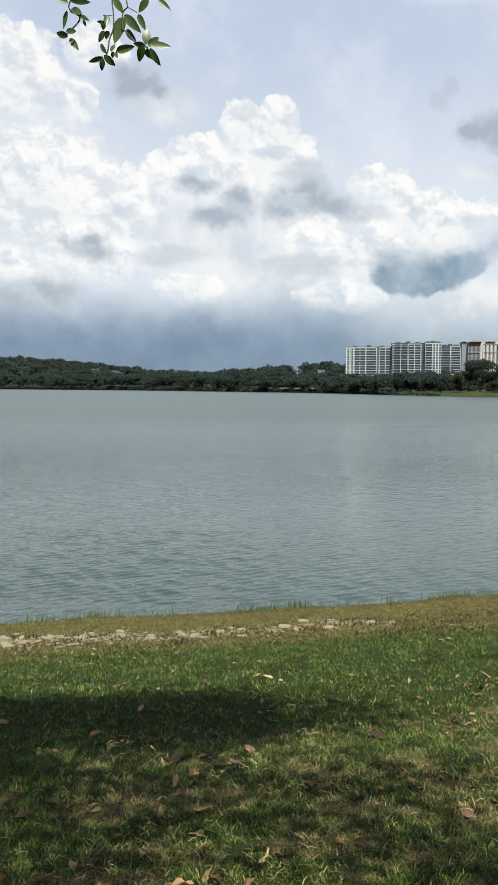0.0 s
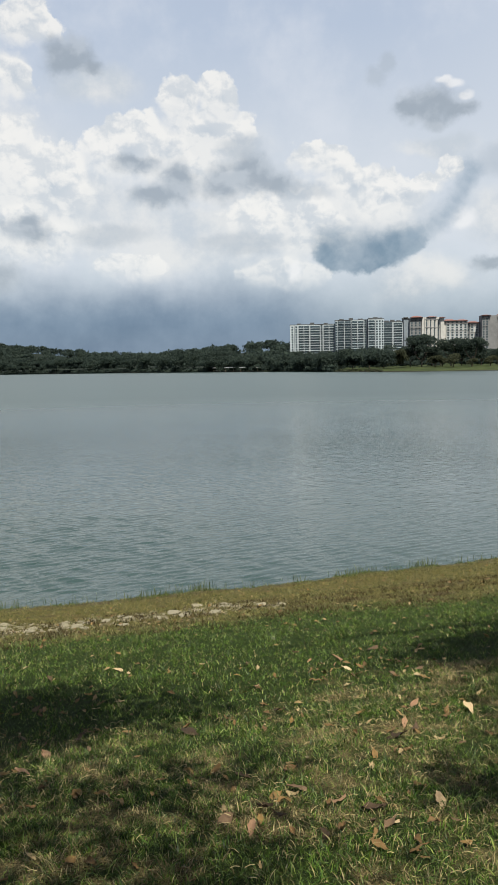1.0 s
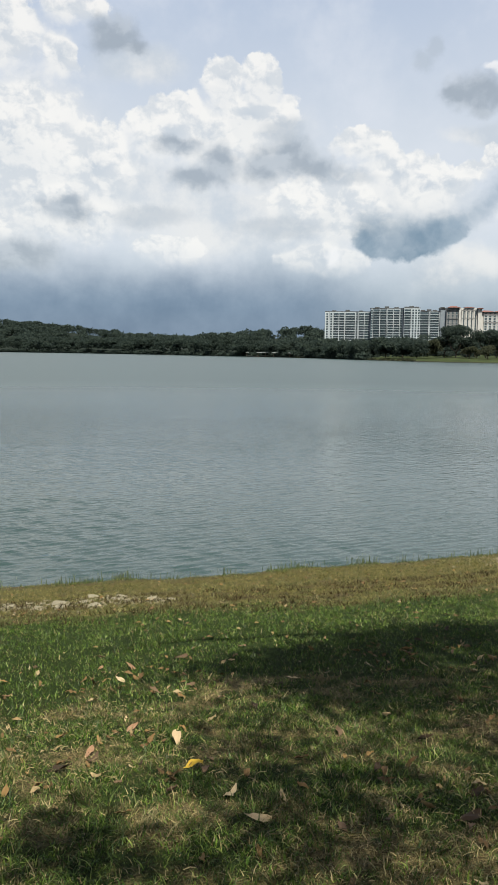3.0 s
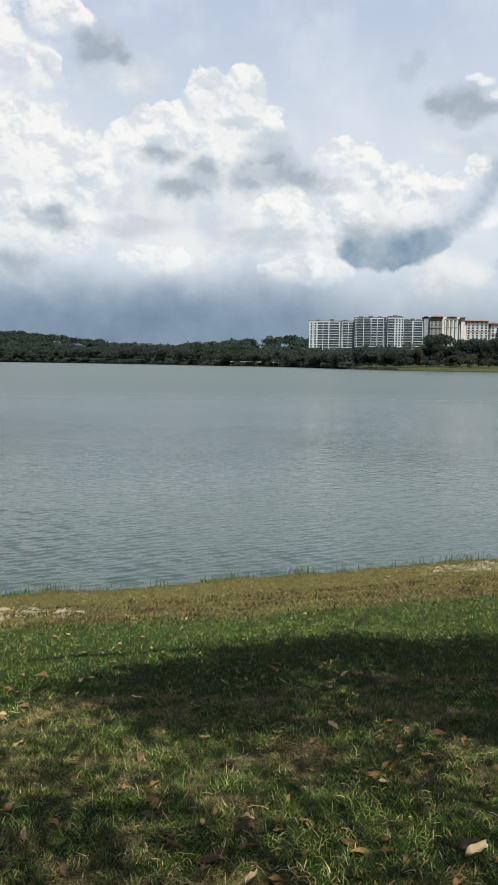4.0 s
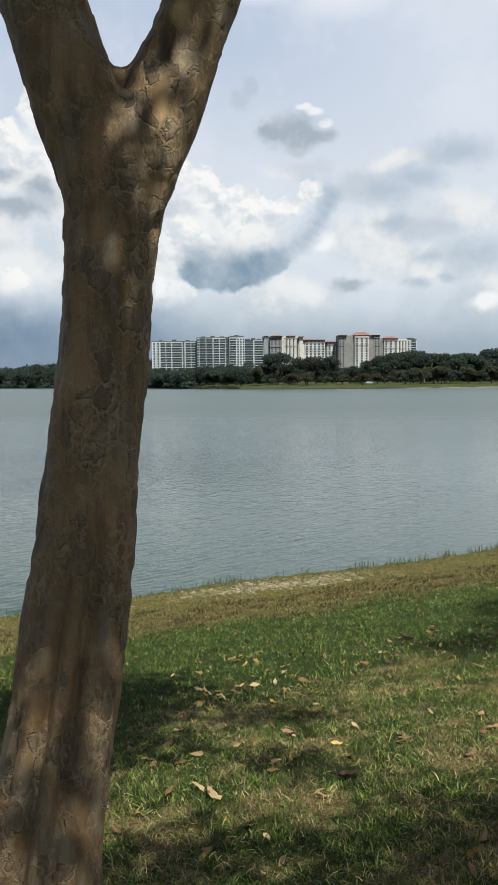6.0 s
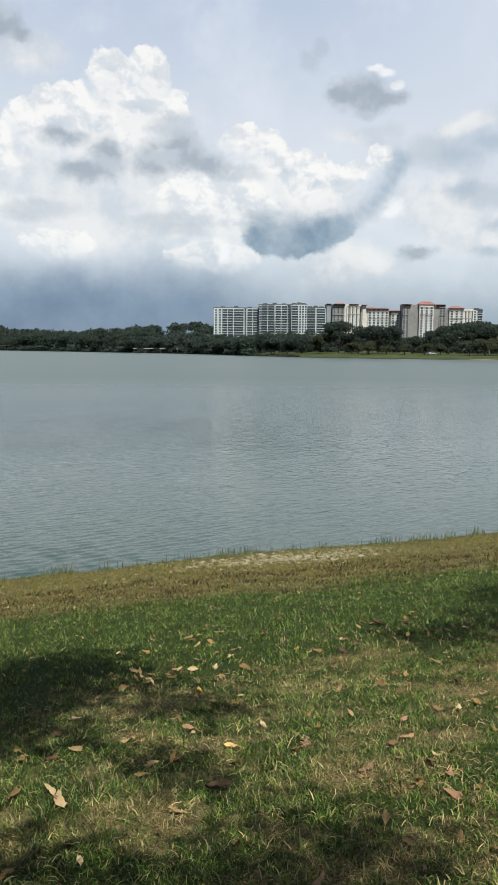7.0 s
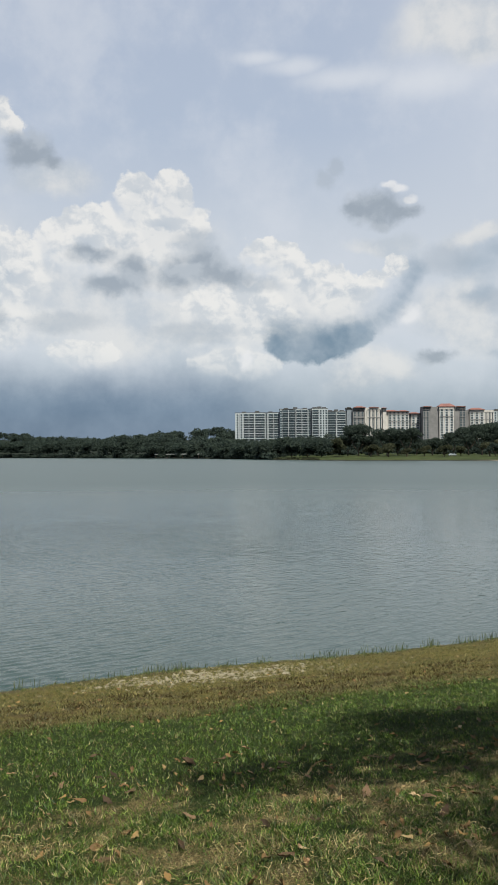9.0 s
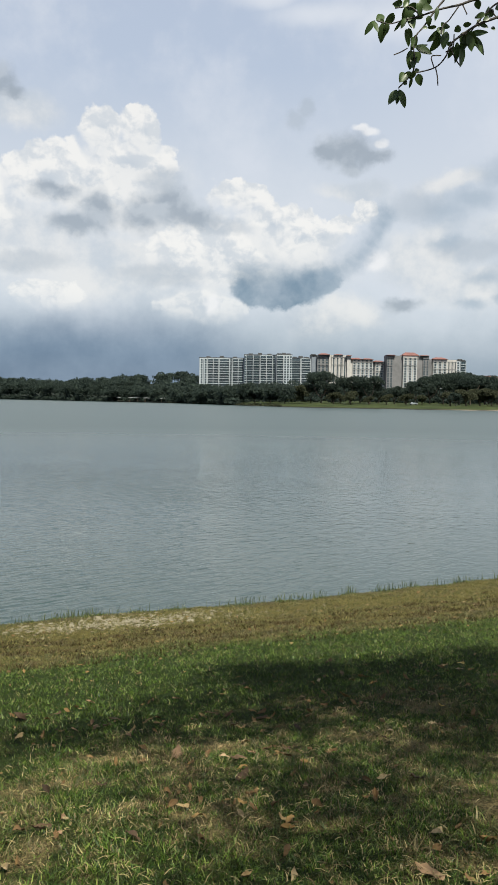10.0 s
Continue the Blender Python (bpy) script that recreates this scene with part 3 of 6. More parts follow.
def height(x, y):
    x, y = np.asarray(x, float), np.asarray(y, float)
    v = -0.33 * x + 0.944 * y
    z = 2.77 - 0.181 * (0.5 * (v + np.sqrt(v * v + 1.0)))
    z = z - (15.3 - shore_at(x)) * 0.181 * smooth01(7.5, 14.0, v)
    z = z - 0.07 * smooth01(-0.05, 0.25, v - shore_at(x)) + 0.025 * ripple(x, y, 3, 2.4) + 0.012 * ripple(x, y, 4, 0.7)
    near = np.maximum(z, -2.2)
    far_d = y - far_shore(x / np.maximum(np.abs(y), 1.0))
    far = np.where(y > 150, -2.2 + (2.9 + 0.7 * smooth01(0.0, 0.08, x / np.maximum(np.abs(y), 1.0))) * smooth01(-25, 16, far_d) + 9.0 * smooth01(60, 900, far_d) + 0.9 * smooth01(10, 80, far_d) * smooth01(0.08, 0.14, x / np.maximum(np.abs(y), 1.0)), -9)
    hill = 38 * np.exp(-(((x + 640) / 260) ** 2 + ((y - 1500) / 260) ** 2)) + 20 * np.exp(-(((x + 30) / 190) ** 2 + ((y - 1350) / 250) ** 2))
    side = -2.2 + 0.06 * np.maximum(np.abs(x) - 900, 0)
    return np.maximum(np.maximum(near, far + np.where(far > 0.5, hill, 0)), np.minimum(side, 4.0))


def spaced(stops):
    """Coordinates from stops of (start, end, step)."""
    return np.unique(np.concatenate([np.arange(a, b + s * 0.5, s) for a, b, s in stops]).round(3))


def grid_mesh(name, xs, ys, z, mat):
    gx, gy = np.meshgrid(xs, ys)
    n, m = len(xs), len(ys)
    i = (np.arange(m - 1)[:, None] * n + np.arange(n - 1)[None]).ravel()
    quads = np.stack([i, i + 1, i + 1 + n, i + n], 1)
    return mesh_fast(name, np.stack([gx, gy, z(gx, gy)], -1).reshape(-1, 3), quads, np.full(len(quads), 4), mat, True)


xs = spaced([(-4500, -1000, 250), (-1000, -100, 20), (-100, -20, 4), (-20, -12, 0.4), (-12, 13, 0.25), (13, 20, 0.4), (20, 100, 4), (100, 1000, 20), (1000, 4500, 250)])
ys = spaced([(-4500, -100, 250), (-100, -6, 4), (-6, 0, 0.5), (0, 21, 0.25), (21, 60, 1.5), (60, 320, 20), (320, 760, 5), (760, 1100, 10), (1100, 1800, 25), (1800, 4500, 150)])
ground = new("ground", grid_mesh("ground", xs, ys, height, SOIL))
tagged(ground, "sloping lawn with dry patches running down to the lake", "ground", kind="structure")


def waves(x, y):
    """Low wind waves near this bank, dying out with distance."""
    r = np.random.RandomState(8)
    z = np.zeros_like(x)
    for _ in range(20):
        a, k = radians(r.normal(128, 18)), 6.28 / r.uniform(0.18, 0.34)
        z = z + np.sin((x * math.cos(a) + y * math.sin(a)) * k + r.uniform(0, 6.28) + 0.8 * np.sin(x * 0.21 + y * 0.13 + r.uniform(0, 6))) / k
    amp = 0.105 * np.exp(-np.maximum(np.hypot(x, y) - 13, 0) / 10) * (1 - smooth01(40, 49, y)) * np.clip(0.6 + 0.55 * ripple(x, y, 12, 14) - 0.035 * x, 0.15, 1.5)
    return z * amp


wx = spaced([(-1400, -60, 40), (-60, -24, 3), (-24, -14, 0.3), (-14, 16, 0.1), (16, 26, 0.3), (26, 60, 3), (60, 1400, 40)])
wy = spaced([(4, 11, 1), (11, 13, 0.2), (13, 21, 0.05), (21, 33, 0.12), (33, 50, 0.3), (50, 90, 2.0), (90, 220, 6), (220, 1300, 20)])
water = new("water", grid_mesh("water", wx, wy, waves, WATER))
tagged(water, "grey-green rippled lake water under a cloudy sky", "water", kind="structure")

# ---- the other bank: flats ----
FAR_Y = 1000.0
FLOOR = 3.0


def gable(x0, x1, y0, y1, z, rise, mat, name="roof"):
    """A low hipped roof with eaves."""
    e, c = 0.8, (y0 + y1) / 2
    inset = min((x1 - x0) * 0.3, 4.0)
    v = [(x0 - e, y0 - e, z), (x1 + e, y0 - e, z), (x1 + e, y1 + e, z), (x0 - e, y1 + e, z), (x0 - e, y0 - e, z + 0.4), (x1 + e, y0 - e, z + 0.4),
         (x1 + e, y1 + e, z + 0.4), (x0 - e, y1 + e, z + 0.4), (x0 + inset, c, z + rise), (x1 - inset, c, z + rise)]
    f = [(3, 2, 1, 0), (0, 1, 5, 4), (1, 2, 6, 5), (2, 3, 7, 6), (3, 0, 4, 7), (4, 5, 9, 8), (5, 6, 9), (6, 7, 8, 9), (7, 4, 8)]
    return mesh_from(name, v, f, mat)


def flats(label, x0, x1, top, bays, wall, front=0.0, roof=None, deep=16.0, group="flats beyond the lake"):
    """A block of flats whose front looks at the lake: bays is a list of (width, how far it stands out, look)."""
    base = float(height((x0 + x1) / 2, FAR_Y)) - 1.0
    y0 = FAR_Y + front
    b = thing("apartment_building", label, "building", group, at=((x0 + x1) / 2, y0, base))
    w, h = x1 - x0, top - base
    part("wall", box_mesh("wall", -w / 2, w / 2, 0.0, deep, 0, h, wall), b)
    floors = int(h // FLOOR) - 1
    shares = sum(s for s, *_ in bays)
    at = -w / 2

    def rows(name, me, x, first=1):
        for n in range(first, floors + 1):
            part(name, me, b).location = (x, 0, n * FLOOR)

    for share, out, kind in bays:
        bw = w * share / shares
        a, z = at, at + bw
        at += bw
        # dim is band with a recess's shade put into grey wall and parapets
        skin = {"band": WHITE_WALL, "dim": GREY_WALL, "grid": WHITE_WALL, "solid": wall, "taupe": TAUPE_WALL, "stripe": CREAM_WALL, "square": CREAM_WALL}[kind]
        part("bay", box_mesh("bay", a + 0.1, z - 0.1, -out, -0.01, 0, h - 0.3, skin), b)
        if kind in ("band", "dim"):
            # long balconies: pale parapets standing out before dark glass, with a few thin upright fins
            rows("window", box_mesh("window", a + 0.3, z - 0.3, -out - 0.12, -out + 0.02, 0.45, FLOOR - 0.1, GLASS), 0)
            rows("balcony", box_mesh("balcony", a + 0.15, z - 0.15, -out - 1.0, -out - 0.005, -0.15 if kind == "band" else 0.0, 0.44, WHITE_WALL if kind == "band" else PALE_GREY), 0)
            fins = max(1, int(bw // 6.5))
            for k in range(fins + 1):
                wide = 0.36 if k % 2 else 0.16
                part("fin", box_mesh("fin", -wide, wide, -out - 1.3, -out - 1.02, 0, h - 0.5, WHITE_WALL), b).location = (a + 0.5 + (bw - 1.0) * k / fins, 0, 0)
        elif kind in ("grid", "taupe", "square"):
            # rows of single windows, framed in white on the cream walls
            pitch = {"grid": 3.2, "taupe": 3.6, "square": 4.6}[kind]
            cols = max(1, int(bw // pitch))
            cw = bw / cols
            half = {"grid": 1.0, "taupe": 0.95, "square": 1.2}[kind]
            win = box_mesh("window", -half, half, -out - 0.1, -out + 0.02, 0.5, FLOOR - 0.4, GLASS)
            frame_up = box_mesh("pier", -0.28, 0.28, -out - 0.5, -out - 0.005, 0, h - 3.4, WHITE_WALL)
            for k in range(cols):
                rows("window", win, a + (k + 0.5) * cw)
                if kind == "square":
                    for side in (-1, 1):
                        part("pier", frame_up, b).location = (a + (k + 0.5) * cw + side * (half + 0.4), 0, 0)
        elif kind == "stripe":
            # cream pilasters the whole height, dark window strips with slabs between
            cols = max(1, int(bw // 3.9))
            cw = bw / cols
            win = box_mesh("window", -cw * 0.23, cw * 0.23, -out - 0.08, -out + 0.02, 0.25, FLOOR - 0.3, GLASS)
            strip = box_mesh("recess", -cw * 0.27, cw * 0.27, -out - 0.05, -out + 0.03, 2.0, h - 3.5, TAUPE_WALL)
            pil = box_mesh("pier", -cw * 0.2, cw * 0.2, -out - 0.8, -out - 0.005, 0, h - 2.6, CREAM_WALL)
            for k in range(cols):
                part("recess", strip, b).location = (a + (k + 0.5) * cw, 0, 0)
                rows("window", win, a + (k + 0.5) * cw)
                part("pier", pil, b).location = (a + k * cw + cw * 0.2, 0, 0)
            part("pier", box_mesh("pier", -0.5, 0.5, -out - 0.8, -out - 0.005, 0, h - 2.6, CREAM_WALL), b).location = (z - 0.5, 0, 0)
        if kind in ("stripe", "square", "taupe"):
            part("cornice", box_mesh("cornice", a + 0.05, z - 0.05, -out - 0.95, -out - 0.81, h - 3.3, h - 2.5, TAUPE_WALL), b)
            part("belt", box_mesh("belt", a + 0.4, z - 0.4, -out - 1.05, -out - 0.82, h - 12.4, h - 11.6, TAUPE_WALL), b)
    if roof == "flat":
        part("roof", box_mesh("roof", -w / 2 - 0.3, w / 2 + 0.3, -1.0, deep + 0.3, h, h + 0.7, DARK_ROOF), b)
        for k in range(3):
            cx = -w / 2 + w * (0.2 + 0.3 * k)
            part("roof_room", box_mesh("roof_room", cx - 2.5, cx + 2.5, 3, 8, h + 0.7, h + 2.0 + 0.8 * (k == 1), DARK_ROOF), b)
    elif roof:
        for c, half, rise in roof:
            part("roof", gable(c - half, c + half, -2.6, deep * 0.7, h + 0.02, rise, RED_TILE), b, "red tiled hipped roof")
    return b


WHITE = "white apartment block with banded balconies and dark glass"
flats(WHITE, -16.5, 37.6, 53.0, [(5, 1.2, "grid"), (4, 3.0, "grid"), (13, 2.2, "band"), (12, 0.8, "band"), (3, 0.2, "dim"), (13, 1.6, "band")], WHITE_WALL, 0, "flat")
flats("tall white apartment block with dark recessed balconies", 38.0, 76.0, 57.0, [(2, 2.2, "grid"), (17, 0.6, "dim"), (15, 2.4, "band"), (4, 0.2, "dim")], WHITE_WALL, -6, "flat")
flats("white apartment block with a bright plain end tower", 76.4, 95.4, 57.5, [(9, 1.4, "band"), (10, 3.0, "grid")], WHITE_WALL, -9, "flat")
flats("grey apartment block with white balcony bands", 95.8, 119.6, 54.5, [(12, 0.5, "dim"), (12, 1.4, "band")], GREY_WALL, 4, "flat")
flats("narrow dark grey stair tower between the flats", 120.0, 126.4, 57.0, [(6, 0.5, "solid")], GREY_WALL, 0, "flat")
CREAM = "cream apartment block with brown stripes and red roof"
flats(CREAM, 126.8, 162.0, 58.6, [(14, 0.4, "taupe"), (3, 1.6, "solid"), (18, 1.8, "stripe")], CREAM_WALL, -4, [(-9.5, 6.5, 2.2), (8.0, 5.0, 1.4)])
flats("plain pale cream end wall of the flats", 162.4, 167.0, 57.6, [(4, 0.6, "solid")], CREAM_WALL, -8, [(0, 2.5, 1.2)])
flats(CREAM, 167.4, 196.0, 54.0, [(3, 0.6, "solid"), (24, 1.2, "square")], CREAM_WALL, 2, [(-7, 7.5, 2.2), (7.5, 6.5, 1.8)])
flats(CREAM, 196.4, 210.4, 51.5, [(3, 0.3, "taupe"), (10, 1.2, "square")], CREAM_WALL, 6, [(0, 6.5, 2.0)])
flats("tall taupe and cream apartment tower with a peaked red roof", 211.0, 263.0, 59.0, [(8, 0.6, "taupe"), (12, 0.2, "solid"), (18, 2.6, "square"), (7, 0.4, "solid"), (8, 1.0, "taupe")], TAUPE_WALL, -8, [(3, 9.5, 4.2), (-21, 4.5, 1.2), (20, 5, 1.2)])
flats("taupe and cream apartment block with a red roof", 264.0, 300.0, 55.5, [(6, 0.2, "solid"), (18, 1.8, "square"), (12, 0.4, "stripe")], TAUPE_WALL, 2, [(-3, 8.5, 2.8)])
flats("white corner block with dark windows", 300.4, 313.0, 54.0, [(5, 1.0, "grid"), (7, 0.4, "band")], WHITE_WALL, 6, "flat")
FAR_FLATS = "low white block of flats far off"
flats(FAR_FLATS, 326.0, 345.0, 38.0, [(3, 0.4, "band"), (2, 0.4, "grid")], WHITE_WALL, 60, "flat")
flats("low white block with an orange roof", 349.0, 376.0, 35.0, [(3, 0.4, "square"), (3, 0.8, "band")], WHITE_WALL, 60, [(0, 12, 3.5)])
flats(FAR_FLATS, 378.0, 408.0, 35.5, [(3, 0.4, "band"), (3, 1.0, "grid"), (3, 0.4, "band")], WHITE_WALL, 60, "flat")
flats("low pale block of flats far off", 412.0, 434.0, 31.0, [(3, 0.4, "band"), (3, 1.0, "grid")], WHITE_WALL, 60, "flat")


# ---- the other bank: trees ----
def clump_tris(r, centre, radii, count, size):
    """Loose leaf clumps on and in an ellipsoid, as triangles."""
    n = r.normal(size=(count, 3))
    n /= np.linalg.norm(n, axis=1)[:, None]
    n[:, 2] = np.where(n[:, 2] < -0.35, -n[:, 2], n[:, 2])
    base = np.asarray(centre) + n * np.asarray(radii) * (0.5 + 0.6 * r.rand(count, 1) ** 0.6)
    n = n + 0.9 * r.normal(size=(count, 3))
    n /= np.linalg.norm(n, axis=1)[:, None]
    a = np.cross(n, r.normal(size=(count, 3)))
    a /= np.linalg.norm(a, axis=1)[:, None] + 1e-6
    b = np.cross(n, a) + 0.6 * r.normal(size=(count, 3))
    s = size * (0.6 + 0.8 * r.rand(count, 1))
    return np.stack([base + a * s, base - a * s * 0.6 + b * s * 0.7, base - a * s * 0.5 - b * s * 0.8], 1).reshape(-1, 3)


def crown_points(r, wide, low, tall, lobes, per, size):
    """A crown of several uneven lobes round the trunk's top."""
    out = []
    for k in range(lobes):
        a, d = r.uniform(0, 6.28), wide * 0.62 * math.sqrt(r.rand())
        rr = wide * r.uniform(0.34, 0.55)
        zz = low + (tall - low) * (0.25 + 0.6 * r.rand() * (1 - 0.55 * d / wide))
        flat = r.uniform(0.55, 0.8)
        zz = min(zz, tall - rr * flat)
        out.append(clump_tris(r, (d * math.cos(a), d * math.sin(a), zz), (rr, rr, rr * flat), per, size))
    return np.concatenate(out)


def tri_mesh(name, pts, mat):
    return mesh_fast(name, pts, np.arange(len(pts)), np.full(len(pts) // 3, 3), mat)


def taper(name, points, radii, segs, mat, smooth=True):
    """A tapering stem along points."""
    pts = [Vector(p) for p in points]
    verts, faces = [], []
    for i, p in enumerate(pts):
        t = (pts[min(i + 1, len(pts) - 1)] - pts[max(i - 1, 0)]).normalized()
        a = t.cross(Vector((0.31, 0.95, 0.05))).normalized()
        b = t.cross(a)
        verts += [p + (a * math.cos(6.2832 * k / segs) + b * math.sin(6.2832 * k / segs)) * radii[i] for k in range(segs)]
    for i in range(len(pts) - 1):
        faces += [(i * segs + k, i * segs + (k + 1) % segs, (i + 1) * segs + (k + 1) % segs, (i + 1) * segs + k) for k in range(segs)]
    faces += [tuple(range(segs))[::-1], tuple(range((len(pts) - 1) * segs, len(pts) * segs))]
    return mesh_from(name, verts, faces, mat, smooth)


def far_tree(seed, wide, low, tall, mat, label, lobes=11):
    r = np.random.RandomState(seed)
    t = thing("park_tree", label, "tree", "trees on the far bank")
    part("trunk", taper("trunk", [(0, 0, -1.0), (0.2, 0, low * 0.5), (0.4, 0.1, low + 1.5)], [0.5, 0.36, 0.28], 7, FAR_BARK), t)
    for k in range(4):
        a = k * 1.57 + r.rand()
        part("limb", taper("limb", [(0.3, 0.1, low * 0.8), (wide * 0.3 * math.cos(a), wide * 0.3 * math.sin(a), low + 2), (wide * 0.55 * math.cos(a), wide * 0.55 * math.sin(a), low + (tall - low) * 0.5)], [0.3, 0.2, 0.1], 5, FAR_BARK), t)
    part("crown", tri_mesh("crown", crown_points(r, wide, low, tall, lobes, 440, 0.42), mat), t)
    return t


def stand(t, u, d, size=1.0, turn=0.0, sink=0.0):
    """Puts a far tree d metres behind the waterline, on the heading's tangent u."""
    y = float(far_shore(u)) + d
    t.location = (u * y, y, float(height(u * y, y)) - 0.2 - sink)
    t.rotation_euler = (0, 0, turn)
    t.scale = (size, size, size)


def copied(t, u, d, size=1.0, turn=0.0):
    y = float(far_shore(u)) + d
    c = copy_thing(t, pose(u * y, y, float(height(u * y, y)) - 0.2, 0, 0, math.degrees(turn)))
    c.scale = (size, size, size)
    return c


r = np.random.RandomState(21)
DARK_TREE = "broad dark green park tree on the far bank"
kinds = [far_tree(1, 8.5, 4.0, 17, WOODS, DARK_TREE), far_tree(2, 7.0, 3.0, 13, WOODS, DARK_TREE), far_tree(3, 9.5, 3.5, 19, WOODS, DARK_TREE, 13),
         far_tree(4, 5.0, 2.2, 8.0, WOODS_PALE, "small pale green tree on the far lawn", 7)]
stand(kinds[0], 0.172, 62, 1.0)
stand(kinds[1], 0.055, 50, 0.9)
stand(kinds[2], 0.137, 60, 1.06)
stand(kinds[3], 0.174, 34, 0.95)
for k, u, d, s in ((0, 0.124, 72, 0.8), (1, 0.150, 74, 0.95), (1, 0.160, 92, 0.75), (0, 0.197, 60, 1.0), (1, 0.185, 84, 1.0), (1, 0.208, 80, 0.9), (1, 0.228, 66, 0.85), (0, 0.254, 70, 0.82), (1, 0.241, 90, 0.85),
                   (0, 0.272, 74, 1.0), (2, 0.288, 82, 1.02), (2, 0.308, 88, 1.08), (0, 0.322, 76, 1.05), (2, 0.34, 92, 1.0), (0, 0.356, 84, 1.05), (2, 0.375, 92, 1.0), (0, 0.392, 88, 1.0),
                   (2, 0.415, 105, 1.2), (0, 0.44, 100, 1.15), (2, 0.465, 115, 1.25), (0, 0.49, 100, 1.15), (3, 0.153, 42, 0.85), (3, 0.162, 50, 0.7), (3, 0.196, 36, 0.6), (3, 0.218, 46, 0.75), (3, 0.243, 36, 0.8),
                   (3, 0.263, 48, 0.7), (3, 0.298, 44, 0.95), (3, 0.318, 40, 1.1), (3, 0.335, 46, 1.15), (3, 0.35, 42, 1.2), (3, 0.38, 44, 1.15), (3, 0.41, 42, 1.2), (3, 0.45, 46, 1.2),
                   (1, 0.305, 40, 0.6), (1, 0.345, 44, 0.65), (1, 0.365, 38, 0.62), (1, 0.395, 40, 0.62), (1, 0.425, 40, 0.6), (1, 0.075, 46, 0.85), (0, 0.092, 52, 0.7), (1, 0.036, 40, 0.7), (1, 0.018, 36, 0.62)):
    copied(kinds[k], u, d, s, r.uniform(0, 6.28))


def woods(name, label, trees, mat, per=200, size=0.62):
    """Far woods as one mass of crowns: trees is a list of (u, depth, spread, height)."""
    pts = []
    for u, d, wide, tall in trees:
        y = float(far_shore(u)) + d
        z = float(height(u * y, y))
        pts.append(crown_points(r, wide, 0.0, tall, 8, per, size) + np.array([u * y, y, z]))
    ob = new(name, tri_mesh(name, np.concatenate(pts), mat))
    return tagged(ob, label, "woods", kind="stuff")


row = [(u, r.uniform(2, 13) + (25 if u > 0.03 else 13 if -0.105 < u < -0.04 else 0), r.uniform(7, 11), r.uniform(12, 17) * (1.25 if u < -0.1 else 0.85)) for u in np.arange(-0.62, 0.10, 0.0075)]
row += [(u, r.uniform(60, 140), r.uniform(8, 12), r.uniform(15, 20) * (1.25 if u < -0.1 else 0.75)) for u in np.arange(-0.62, 0.09, 0.0095)]
woods("far_woods", "dark green belt of woods along the far bank", row, WOODS)
woods("far_thicket", "lighter olive thicket on the far bank", [(u, r.uniform(45, 70), r.uniform(5, 7), r.uniform(9, 12)) for u in np.arange(0.098, 0.122, 0.006)], WOODS_PALE)
woods("hill_woods", "wooded low hills behind the far bank", [(r.uniform(-0.6, 0.0), r.uniform(250, 800), 14, r.uniform(14, 20)) for _ in range(240)] + [(r.uniform(-0.55, -0.34), r.uniform(350, 660), 13, r.uniform(13, 18)) for _ in range(110)], WOODS, 34, 1.6)
woods("flat_woods", "dark trees at the foot of the flats", [(u, r.uniform(180, 320), r.uniform(8, 11), r.uniform(9, 15) if u > 0.11 else r.uniform(12, 18)) for u in np.arange(0.0, 0.60, 0.009)], WOODS)
woods("far_shrubs", "low dark shrubs and hedges under the park trees", [(u, r.uniform(120, 160), r.uniform(4, 6), r.uniform(2.5, 4.5)) for u in np.arange(0.0, 0.60, 0.008)], WOODS, 140, 0.45)
woods("bank_shrubs", "ragged low reeds and bushes along the far waterline", [(u, r.uniform(1, 6), r.uniform(1.2, 3.0), r.uniform(0.4, 0.9)) for u in np.arange(-0.05, 0.09, 0.006)], WOODS_PALE, 60, 0.28)
woods("bank_thicket", "low dark thicket along the far waterline", [(u, r.uniform(1, 5) + (9 if -0.12 < u < -0.04 else 0), r.uniform(4, 6), r.uniform(3, 5)) for u in np.arange(-0.62, 0.035, 0.0042)], WOODS, 32, 0.8)
woods("right_woods", "dense dark woods along the far bank", [(u, r.uniform(90, 200), r.uniform(7, 11), r.uniform(8, 11.5) if u < 0.385 else r.uniform(14, 19)) for u in np.arange(0.31, 0.62, 0.0075)], WOODS)



# ---- small things on the far bank and the lake ----
def shelter(u, d, wide, tall=3.2):
    """A low park shelter with a pale roof on posts."""
    y = float(far_shore(u)) + d
    t = thing("park_shelter", "low park shelter with a pale roof under dark trees", "shelter", "shelters on the far bank", at=(u * y, y, float(height(u * y, y)) - 0.1))
    part("roof", gable(-wide / 2, wide / 2, 0, 5.0, tall, 0.5, SHELTER_ROOF), t)
    post = box_mesh("post", -0.12, 0.12, -0.12, 0.12, 0, tall, FAR_BARK)
    for x in np.linspace(-wide / 2 + 0.3, wide / 2 - 0.3, max(2, int(wide // 4))):
        for py in (0.3, 4.7):
            part("post", post, t).location = (x, py, 0)
    return t


for u, wide in ((-0.11, 4.0), (-0.089, 13.0), (-0.074, 8.0), (-0.056, 5.0)):
    shelter(u, 5.0, wide)


def lathe(name, profile, segs, mat):
    verts = [(rad * math.cos(6.2832 * k / segs), rad * math.sin(6.2832 * k / segs), z) for rad, z in profile for k in range(segs)]
    faces = [(i * segs + k, i * segs + (k + 1) % segs, (i + 1) * segs + (k + 1) % segs, (i + 1) * segs + k) for i in range(len(profile) - 1) for k in range(segs)]
    return mesh_from(name, verts, faces, mat, True)


